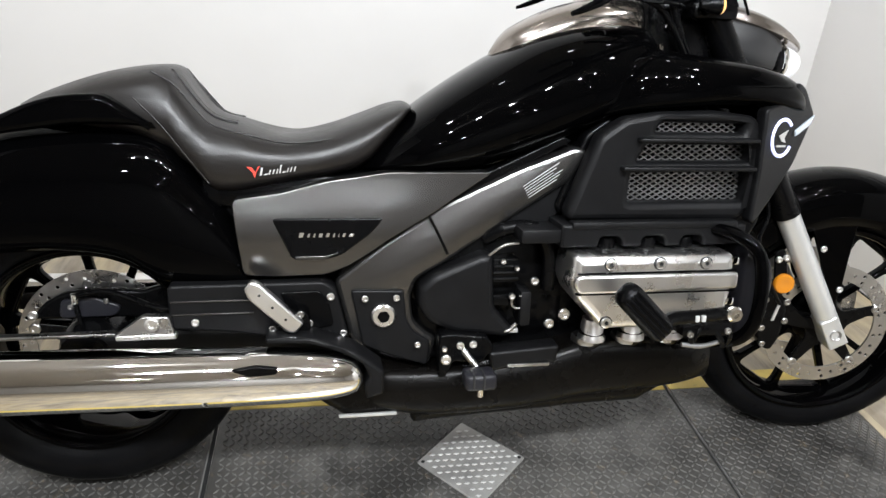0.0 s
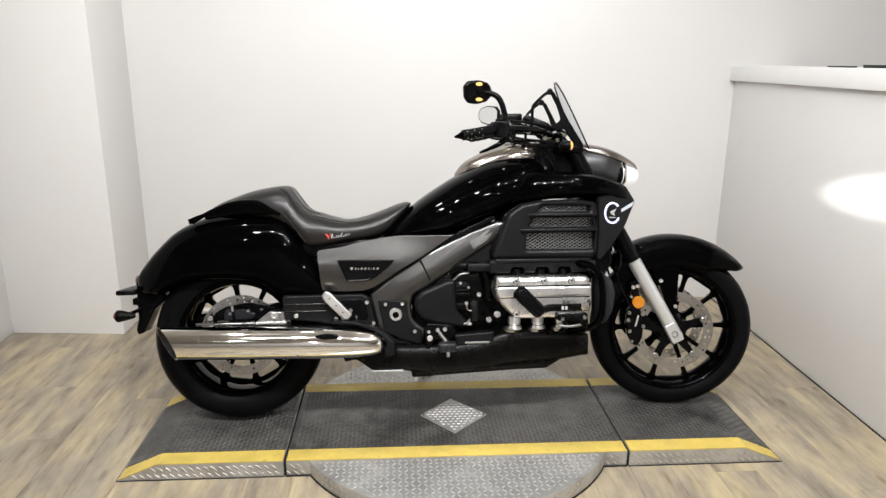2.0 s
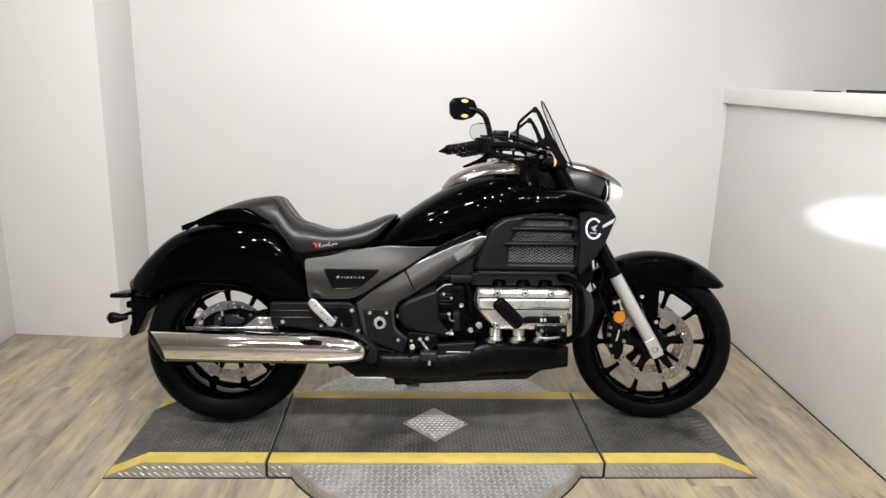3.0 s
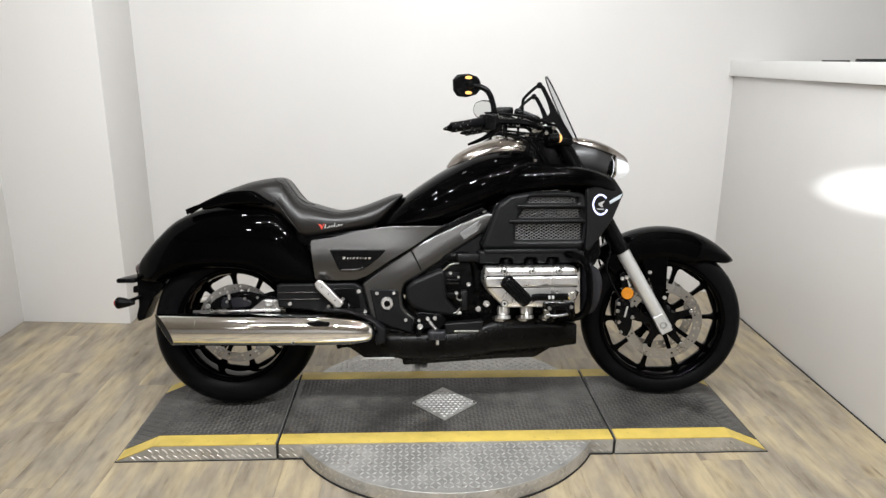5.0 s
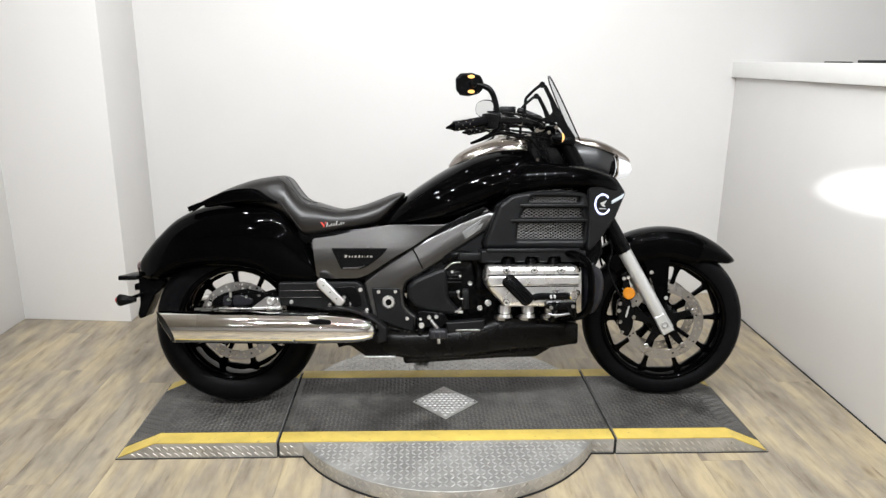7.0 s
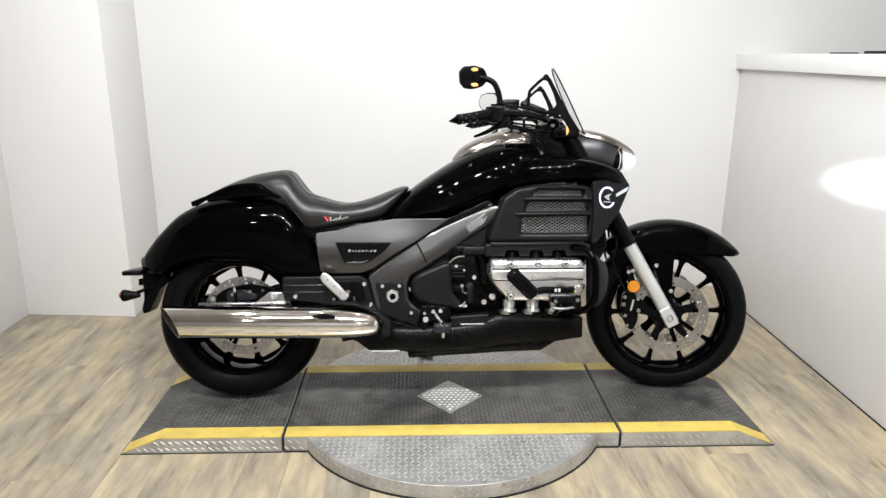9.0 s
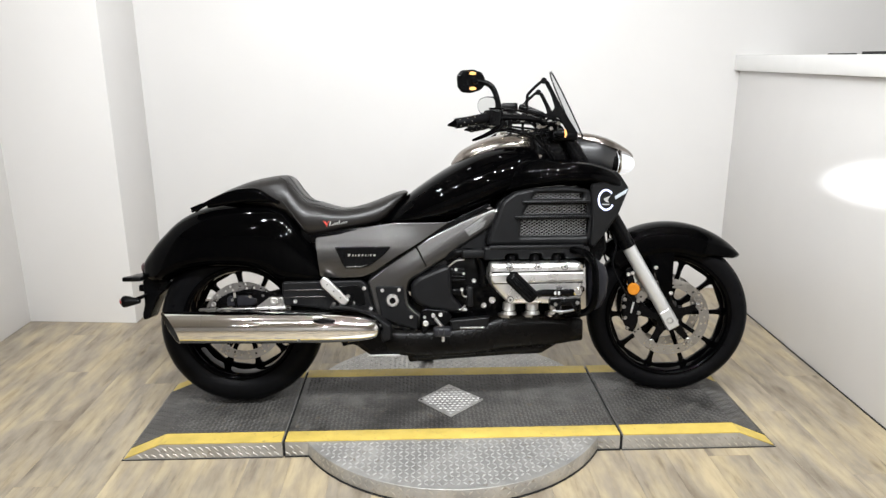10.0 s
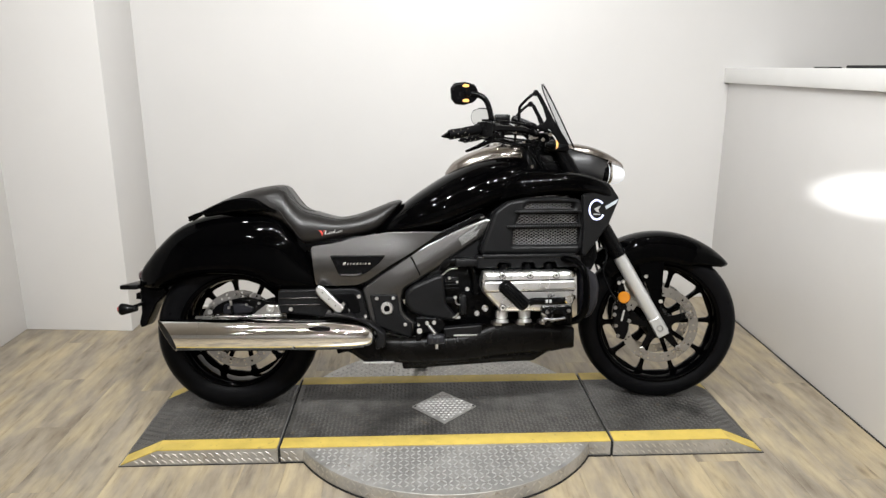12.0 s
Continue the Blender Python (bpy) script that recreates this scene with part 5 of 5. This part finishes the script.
# Black strip put in for the naturally dark gap between panel and spar.
plate("panel_trim", [fillet([(0.50, 0.500), (0.518, 0.498), (0.61, 0.565), (0.72, 0.638), (0.87, 0.722), (0.975, 0.775), (0.955, 0.785), (0.80, 0.712), (0.69, 0.648), (0.60, 0.59), (0.51, 0.528)], 0.006)], -0.185, -0.15, BLACKM, bike, "black strip for the shade between side panel and spar", 0.004)
plate("recess_lip", [fillet([(0.418, 0.552), (0.476, 0.552), (0.500, 0.558), (0.476, 0.545), (0.418, 0.545)], 0.003)], -0.1945, -0.185, CHARCOAL, bike, "", 0.0015)

# swingarm, rear brake, passenger peg
sw = plate("swingarm_cover", [fillet([(0.175, 0.495), (0.470, 0.497), (0.494, 0.480), (0.520, 0.372), (0.500, 0.360), (0.42, 0.372), (0.30, 0.395), (0.175, 0.408)], 0.010)], -0.185, -0.125, MATTE, bike, "matte black swingarm cover", 0.006)
for w0, w1 in ((0.462, 0.466), (0.436, 0.440)):
    part("rib", box_bm(0.18, 0.335, -0.190, -0.18, w0, w1, 0.0015), CHARCOAL, sw)
plate("cover_recess", [fillet([(0.385, 0.478), (0.462, 0.480), (0.482, 0.45), (0.490, 0.405), (0.452, 0.398), (0.44, 0.425), (0.40, 0.44)], 0.008)], -0.189, -0.18, BLACKM, sw, "", 0.003)
for u, w in ((0.224, 0.421), (0.484, 0.466), (0.508, 0.388), (0.441, 0.412)):
    bolt(sw, u, -0.187, w, 0.008, 0.006, POLISHED)
arm = plate("rear_caliper", [fillet([(-0.128, 0.385), (-0.100, 0.420), (-0.062, 0.440), (-0.010, 0.448), (0.045, 0.446), (0.09, 0.440), (0.13, 0.452), (0.185, 0.452), (0.205, 0.430), (0.205, 0.390), (0.12, 0.384), (-0.02, 0.384)], 0.012)], -0.042, -0.018, BLACKM, bike, "black rear caliper carrier", 0.006)
plate("carrier_web", [fillet([(-0.065, 0.428), (0.0, 0.434), (0.055, 0.412), (0.04, 0.390), (-0.07, 0.388)], 0.012)], -0.050, -0.040, PODGREY, arm, "dark grey caliper body", 0.004)
torque = plate("torque_plate", [fillet([(0.078, 0.402), (0.130, 0.441), (0.178, 0.439), (0.188, 0.402)], 0.006)], -0.200, -0.178, STEEL, bike, "steel axle adjuster plate", 0.003)
bolt(torque, 0.148, -0.201, 0.426, 0.014, 0.008, POLISHED)
plate("adjuster_foot", [fillet([(0.080, 0.394), (0.190, 0.394), (0.190, 0.404), (0.080, 0.404)], 0.002)], -0.203, -0.176, POLISHED, torque, "bright adjuster foot", 0.002)
bolt(arm, -0.121, -0.044, 0.396, 0.010, 0.006, POLISHED)
for u, w in ((0.025, 0.425), (-0.045, 0.414), (0.075, 0.430)):
    bolt(arm, u, -0.051, w, 0.006, 0.004, STEEL)
part("guard_strip", box_bm(-0.145, 0.070, -0.165, -0.145, 0.388, 0.396, 0.003), STEEL, bike, "bright strip above the silencer")
valve = tube("bleed_hose", [(-0.033, -0.058, 0.432), (-0.030, -0.060, 0.405), (-0.024, -0.062, 0.378)], 0.005, BLACKM, bike, "black brake hose end")
turned("hose_cap", [(0, 0), (0.008, 0), (0.008, 0.02), (0, 0.022)], CHROME, valve, n=12, centre=(-0.033, -0.058, 0.424), axis="Z")
tube("brake_hose", [(-0.030, -0.058, 0.440), (0.03, -0.070, 0.452), (0.09, -0.10, 0.444), (0.15, -0.15, 0.440), (0.20, -0.17, 0.445), (0.24, -0.175, 0.470)], 0.006, BLACKM, bike, "black rear brake hose")
peg = plate("passenger_peg", [fillet([(0.322, 0.500), (0.335, 0.516), (0.352, 0.510), (0.432, 0.428), (0.416, 0.408), (0.400, 0.410), (0.330, 0.480)], 0.006)], -0.235, -0.212, POLISHED, bike, "folded silver passenger footpeg", 0.005)
plate("peg_mount", [fillet([(0.380, 0.420), (0.425, 0.450), (0.440, 0.44), (0.445, 0.405), (0.37, 0.395)], 0.006)], -0.212, -0.185, BLACKM, peg, "", 0.004)
for u, w in ((0.372, 0.412), (0.398, 0.414), (0.425, 0.440)):
    bolt(peg, u, -0.213, w, 0.008, 0.006, STEEL)

plate("cap_socket", [circle(0.592, 0.424, 0.0125, 6)], -0.2375, -0.230, BLACKM, cap, "dark hexagon socket", 0.001)

# silencer fittings
tube("silencer_seam", [(-0.10, -0.245 + 0.0565 * math.cos(a), 0.338 + 0.0597 * math.sin(a)) for a in np.linspace(0, 2 * math.pi, 32)[:-1]], 0.0006, CHROME, exh, smooth=False, closed=True)
plate("silencer_clamp", [fillet([(0.30, 0.366), (0.345, 0.372), (0.385, 0.366), (0.38, 0.354), (0.33, 0.352)], 0.005)], -0.300, -0.288, BLACKM, exh, "black silencer mount", 0.002)
plate("silencer_shroud", [fillet([(0.36, 0.398), (0.44, 0.394), (0.50, 0.375), (0.545, 0.345), (0.556, 0.318), (0.545, 0.300), (0.55, 0.27), (0.585, 0.28), (0.585, 0.33), (0.53, 0.372), (0.45, 0.405), (0.36, 0.408)], 0.006)], -0.255, -0.18, MATTE, bike, "black silencer front collar", 0.008)

# engine details
arches = [(0.93, 0.622), (1.32, 0.620), (1.322, 0.578)]
for u in (1.205, 1.122, 1.032):
    arches += [(u + 0.026, 0.576), (u + 0.023, 0.592), (u + 0.016, 0.597), (u - 0.016, 0.597), (u - 0.023, 0.592), (u - 0.026, 0.576)]
rail = plate("engine_rail", [fillet(arches + [(0.93, 0.576)], 0.004, 2)], -0.305, -0.20, MATTE, bike, "black rail arched over the spark plugs", 0.006)
part("rail_step", box_bm(0.95, 1.30, -0.309, -0.28, 0.612, 0.628, 0.005), MATTE, rail)
part("rail_bracket", box_bm(0.852, 0.935, -0.30, -0.20, 0.584, 0.612, 0.005), MATTE, rail)
for u in (1.032, 1.122, 1.205):
    c = turned("plug_cap", [(0, 0.01), (0.018, 0.01), (0.019, 0.006), (0.020, -0.022), (0, -0.022)], BLACKM, bike, "black spark plug cap", n=20, centre=(u, -0.272, 0.580), axis="Z")
guard = tube("engine_guard", [(1.22, -0.26, 0.612), (1.275, -0.34, 0.606), (1.308, -0.375, 0.575), (1.318, -0.385, 0.51), (1.314, -0.38, 0.43), (1.290, -0.35, 0.385), (1.235, -0.30, 0.372)], 0.0135, GLOSS, bike, "gloss black tubular engine guard", n=8, res=10)
mirrored(guard)
pod = plate("radiator_side_pod", [fillet([(1.315, 0.592), (1.340, 0.574), (1.376, 0.550), (1.388, 0.505), (1.380, 0.440), (1.355, 0.392), (1.318, 0.380)], 0.014)], -0.335, -0.23, PODGREY, bike, "dark grey pod in front of the engine", 0.026)
mirrored(pod)
hp = part("highway_peg", box_bm(-0.062, 0.062, -0.025, 0.025, -0.025, 0.025, 0.018, 4), RUBBER, bike, "black rubber highway footpeg")
hp.data.transform(Matrix.Translation((1.044, -0.445, 0.492)) @ pose(0, 0, 0, 0, 45.0))
hp.data.materials[0] = BLACKM
for k in range(4):
    r = part("peg_rib", box_bm(-0.052, 0.052, -0.0268, -0.0235, -0.016 + 0.0095 * k, -0.0125 + 0.0095 * k, 0.001), RUBBER, hp)
    r.data.transform(Matrix.Translation((1.044, -0.445, 0.492)) @ pose(0, 0, 0, 0, 45.0))
clampp = tube("peg_arm", [(1.088, -0.43, 0.452), (1.12, -0.415, 0.464), (1.18, -0.405, 0.463), (1.25, -0.39, 0.462)], 0.013, BLACKM, bike, "black highway peg arm", n=5, res=8)
for u in (1.165, 1.178):
    part("arm_mark", box_bm(u, u + 0.008, -0.423, -0.416, 0.458, 0.470, 0.001), WHITEINK, clampp, "white printed mark")
turned("arm_bolt", [(0, -0.402), (0.015, -0.402), (0.016, -0.412), (0.012, -0.417), (0.006, -0.417), (0.005, -0.411), (0, -0.411)], CHROME, clampp, "chrome arm bolt", n=16, centre=(1.252, 0, 0.466))
turned("arm_clamp", [(0, -0.445), (0.011, -0.445), (0.013, -0.44), (0.013, -0.415), (0, -0.415)], CHROME, clampp, "chrome clamp", n=12, centre=(1.092, 0, 0.455))
for u in (1.024, 1.113, 1.202):
    turned("exhaust_port", [(0.017, 0.0), (0.022, 0.0), (0.024, -0.012), (0.024, -0.030), (0.029, -0.040), (0.029, -0.046), (0.017, -0.046)], POLISHED, bike, "bright exhaust port pipe", n=20, centre=(u, -0.262, 0.414), axis="Z")
for u in (1.024, 1.113, 1.202):
    tube("header_pipe", [(u, -0.262, 0.388), (u, -0.256, 0.366), (u - 0.003, -0.246, 0.345), (u - 0.006, -0.23, 0.325)], 0.026, HEAT, bike, "black header pipe", n=5, res=8)
bridge = part("peg_bracket", box_bm(1.160, 1.270, -0.375, -0.30, 0.412, 0.440, 0.009), BLACKM, bike, "black highway peg bracket")
for u, w in ((1.176, 0.42), (1.255, 0.424)):
    bolt(bridge, u, -0.376, w, 0.007, 0.006, STEEL)
for u, du, dw in ((1.17, 0.012, 0.0), (1.20, -0.010, 0.006), (1.232, 0.016, -0.004), (1.258, 0.006, 0.004)):
    tube("sensor_lead", [(u, -0.37, 0.428 + dw), (u + du, -0.372, 0.405 + dw), (u + du * 1.6, -0.352, 0.384), (u + du, -0.31, 0.366)], 0.0055, BLACKM, bridge, "black sensor lead", n=5)
tube("lead_clip", [(1.165, -0.368, 0.396), (1.205, -0.372, 0.392), (1.25, -0.366, 0.398)], 0.005, GRILLE, bridge, "grey lead clip", n=4)
inj = part("intake_box", box_bm(0.812, 0.868, -0.225, -0.18, 0.488, 0.540, 0.005), BLACKM, bike, "black intake actuator box")
for k in range(3):
    part("box_rib", box_bm(0.814, 0.866, -0.230, -0.224, 0.496 + 0.013 * k, 0.500 + 0.013 * k, 0.001), MATTE, inj)
part("control_unit", box_bm(0.872, 0.895, -0.238, -0.18, 0.395, 0.470, 0.005), MATTE, bike, "black control unit")
part("sensor_body", box_bm(0.815, 0.868, -0.225, -0.19, 0.438, 0.462, 0.004), BLACKM, bike, "dark sensor body")
tube("hose_loop", [(0.868 + 0.014 * math.cos(a), -0.232, 0.447 + 0.014 * math.sin(a)) for a in np.linspace(radians(150), radians(440), 14)], 0.003, STEEL, bike, "bright looped hose clip", smooth=False)
tube("coolant_hose", [(0.80, -0.20, 0.575), (0.84, -0.215, 0.60), (0.90, -0.22, 0.60), (0.93, -0.22, 0.55), (0.935, -0.215, 0.47)], 0.014, BLACKM, bike, "black coolant hose", n=6, res=8)
tube("wire", [(0.80, -0.225, 0.545), (0.83, -0.235, 0.57), (0.862, -0.235, 0.575)], 0.003, STEEL, bike, "grey wire", n=6)
tube("wire", [(0.865, -0.235, 0.40), (0.85, -0.235, 0.385), (0.83, -0.23, 0.385)], 0.004, STEEL, bike, "grey wire", n=6)
part("hose_stub", box_bm(0.830, 0.872, -0.232, -0.21, 0.377, 0.387, 0.003), SILVER, bike, "pale hose stub")
for u, w, r in ((0.830, 0.538, 0.006), (0.899, 0.494, 0.009), (0.852, 0.462, 0.007), (0.936, 0.399, 0.011), (0.968, 0.418, 0.013), (0.86, 0.522, 0.005)):
    bolt(bike, u, -0.236, w, r, 0.008, POLISHED)
part("engine_side", box_bm(0.80, 0.98, -0.150, -0.10, 0.36, 0.62, 0.01), BLACKM, bike, "black crankcase side")
plate("knee_panel", [fillet([(0.80, 0.62), (0.86, 0.66), (0.95, 0.70), (1.0, 0.73), (0.97, 0.64), (0.93, 0.60), (0.84, 0.585)], 0.01)], -0.21, -0.16, MATTE, bike, "dark panel beside the shroud", 0.005)
plate("side_step", [fillet([(0.806, 0.350), (0.955, 0.360), (0.950, 0.318), (0.935, 0.324), (0.84, 0.314), (0.815, 0.308)], 0.006)], -0.262, -0.215, MATTE, bike, "black lower engine cover", 0.006)
part("step_strip", box_bm(0.845, 0.935, -0.266, -0.260, 0.317, 0.324, 0.002), STEEL, bike, "bright edge strip")
part("skid_strip", box_bm(0.495, 0.614, -0.232, -0.224, 0.212, 0.219, 0.002), SILVER, bike, "bright lower strip")
ped = part("brake_pedal", box_bm(0.742, 0.806, -0.335, -0.285, 0.300, 0.334, 0.009, 3), PODGREY, bike, "dark rubber-topped brake pedal")
for k in range(2):
    part("pedal_rib", box_bm(0.757 + 0.02 * k, 0.761 + 0.02 * k, -0.337, -0.30, 0.305, 0.336, 0.001), GUNMETAL, ped)
tube("pedal_arm", [(0.742, -0.245, 0.375), (0.755, -0.265, 0.352), (0.775, -0.285, 0.33)], 0.007, STEEL, ped, "bright pedal arm", n=5)
turned("pedal_stop", [(0, 0), (0.006, 0), (0.006, 0.022), (0, 0.022)], POLISHED, ped, n=10, centre=(0.776, -0.315, 0.281), axis="Z")
plate("pedal_bracket", [fillet([(0.700, 0.392), (0.725, 0.395), (0.80, 0.385), (0.815, 0.36), (0.79, 0.33), (0.73, 0.335), (0.715, 0.30), (0.70, 0.30)], 0.008)], -0.262, -0.215, BLACKM, bike, "black pedal bracket", 0.005)
for u, w, r in ((0.741, 0.368, 0.008), (0.768, 0.370, 0.008), (0.712, 0.338, 0.011), (0.708, 0.362, 0.006)):
    bolt(bike, u, -0.263, w, r, 0.007, POLISHED)
tube("side_stand", [(0.60, 0.16, 0.27), (0.66, 0.25, 0.165), (0.72, 0.335, 0.082)], 0.012, BLACKM, bike, "black side stand")
part("stand_foot", box_bm(0.70, 0.76, 0.31, 0.37, 0.070, 0.082, 0.003), BLACKM, bike, "side stand foot")



loft("shield_shoulder", [(0.560, 0.300, 0.235, 0.010, 2.2, 0.268, -0.214), (0.600, 0.306, 0.220, 0.020, 2.4, 0.264, -0.216), (0.68, 0.308, 0.206, 0.026, 2.5, 0.258, -0.216), (0.80, 0.314, 0.206, 0.028, 2.5, 0.260, -0.216), (0.90, 0.326, 0.212, 0.028, 2.5, 0.268, -0.216),
                         (0.965, 0.346, 0.222, 0.030, 2.6, 0.285, -0.216), (1.01, 0.358, 0.230, 0.032, 2.8, 0.300, -0.216), (1.12, 0.360, 0.236, 0.034, 2.8, 0.305, -0.214), (1.20, 0.356, 0.242, 0.033, 2.8, 0.305, -0.214), (1.27, 0.346, 0.252, 0.030, 2.8, 0.302, -0.212), (1.312, 0.336, 0.262, 0.018, 2.5, 0.298, -0.208)], HEAT, lower, "rounded shoulder of the heat shield", nseg=36, sub=5)
for u in (1.024, 1.113, 1.202):
    turned("pipe_collar", [(0.0275, 0.006), (0.031, 0.004), (0.032, -0.004), (0.030, -0.010), (0.0275, -0.010)], STEEL, lower, "bright pipe collar", n=24, centre=(u - 0.001, -0.214, 0.362), axis="Z")


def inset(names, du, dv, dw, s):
    """Moves parts towards the middle plane along camera rays, on both sides, and scales them about their centres to fit
    the view.
    """
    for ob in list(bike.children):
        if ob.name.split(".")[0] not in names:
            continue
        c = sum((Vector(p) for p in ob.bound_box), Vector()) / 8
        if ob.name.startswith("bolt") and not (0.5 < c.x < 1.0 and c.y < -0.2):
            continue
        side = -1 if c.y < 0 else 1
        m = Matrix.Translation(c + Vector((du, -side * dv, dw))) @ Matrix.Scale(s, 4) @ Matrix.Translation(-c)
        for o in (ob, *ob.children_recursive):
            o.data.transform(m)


# Offsets and scales worked out so that each part keeps its place in view.
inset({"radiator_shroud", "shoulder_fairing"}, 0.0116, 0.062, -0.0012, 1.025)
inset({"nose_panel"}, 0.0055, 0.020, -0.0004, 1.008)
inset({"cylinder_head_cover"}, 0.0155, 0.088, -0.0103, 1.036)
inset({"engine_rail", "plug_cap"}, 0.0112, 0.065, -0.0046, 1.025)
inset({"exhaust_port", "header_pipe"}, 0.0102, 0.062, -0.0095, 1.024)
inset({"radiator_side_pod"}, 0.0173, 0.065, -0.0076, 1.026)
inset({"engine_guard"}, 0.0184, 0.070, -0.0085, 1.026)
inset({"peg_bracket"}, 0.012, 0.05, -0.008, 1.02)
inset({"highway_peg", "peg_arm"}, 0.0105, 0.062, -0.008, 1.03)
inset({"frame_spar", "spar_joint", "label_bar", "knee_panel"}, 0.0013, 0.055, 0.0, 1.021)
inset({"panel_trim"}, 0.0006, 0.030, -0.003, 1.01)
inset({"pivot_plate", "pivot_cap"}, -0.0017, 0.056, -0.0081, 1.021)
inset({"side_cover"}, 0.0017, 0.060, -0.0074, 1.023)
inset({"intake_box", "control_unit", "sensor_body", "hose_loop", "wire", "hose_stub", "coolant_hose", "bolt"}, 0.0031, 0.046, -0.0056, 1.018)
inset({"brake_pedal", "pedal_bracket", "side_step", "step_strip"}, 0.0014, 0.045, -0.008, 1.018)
# Headlight and cowl are pushed off centre to fit the camera's view.
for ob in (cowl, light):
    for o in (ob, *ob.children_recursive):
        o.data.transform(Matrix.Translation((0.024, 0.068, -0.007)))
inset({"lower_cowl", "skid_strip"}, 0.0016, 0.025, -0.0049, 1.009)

part("cover_mark", box_bm(1.085, 1.185, -0.2845, -0.281, 0.506, 0.514, 0.001), BLACKM, head, "dark bar of worn print")
# Added dark fillers that stop the wall showing through the side panel gaps.
part("seat_base", box_bm(0.24, 0.60, -0.140, 0.140, 0.635, 0.702, 0.02), BLACKM, bike, "dark filler under the seat")
part("inner_frame", box_bm(0.26, 0.70, -0.120, 0.120, 0.44, 0.68, 0.02), BLACKM, bike, "dark filler behind the side panels")
for k in range(3):
    turned("peg_hole", [(0, -0.2358), (0.0026, -0.2358), (0.0026, -0.2345), (0, -0.2345)], GAP, peg, n=10, centre=(0.350 + 0.024 * k, 0, 0.488 - 0.025 * k))
# a few dark strips left on the ledge
for y0, y1, hgt in ((-0.55, -0.02, 0.010), (0.05, 0.32, 0.012), (0.42, 0.58, 0.006)):
    tagged(part("cable_cover", box_bm(WX1 + 0.01, WX1 + 0.05, y0, y1, 1.412, 1.412 + hgt, 0.002), GAP), "dark strip lying along the white ledge", "strip", group="strips on the ledge").matrix_world = ASKEW


# ---- floor planks ----
PW, PL = 0.152, 1.22
plank_mesh = bpy.data.meshes.new("plank")
pb = box_bm(0, PW - 0.0005, 0, PL - 0.0005, -0.008, 0.0, 0.0004, 1)
pb.to_mesh(plank_mesh)
pb.free()
plank_mesh.materials.append(PLANK)
rest_v, rest_f = [], []
for i in range(66):
    shift = (i * 0.37) % 1.0 * PL
    for j in range(9):
        x, y = -SX + i * PW, WYB + 0.1 - shift - (j - 0.4) * PL + 0.5
        if -3.0 < x < 2.4 and y > -4.0 and y < WYB:
            ob = new("plank", plank_mesh)
            ob.parent = floor
            ob.location = (x, y, 0)
        else:
            k = len(rest_v)
            rest_v += [(x, y, 0), (x + PW, y, 0), (x + PW, y + PL, 0), (x, y + PL, 0)]
            rest_f.append((k, k + 1, k + 2, k + 3))
far = bpy.data.meshes.new("far_planks")
far.from_pydata(rest_v, [], rest_f)
far.materials.append(PLANK)
far_ob = new("far_planks", far)
far_ob.parent = floor
far_ob.location = (0, 0, -0.001)
tagged(far_ob, kind="stuff")
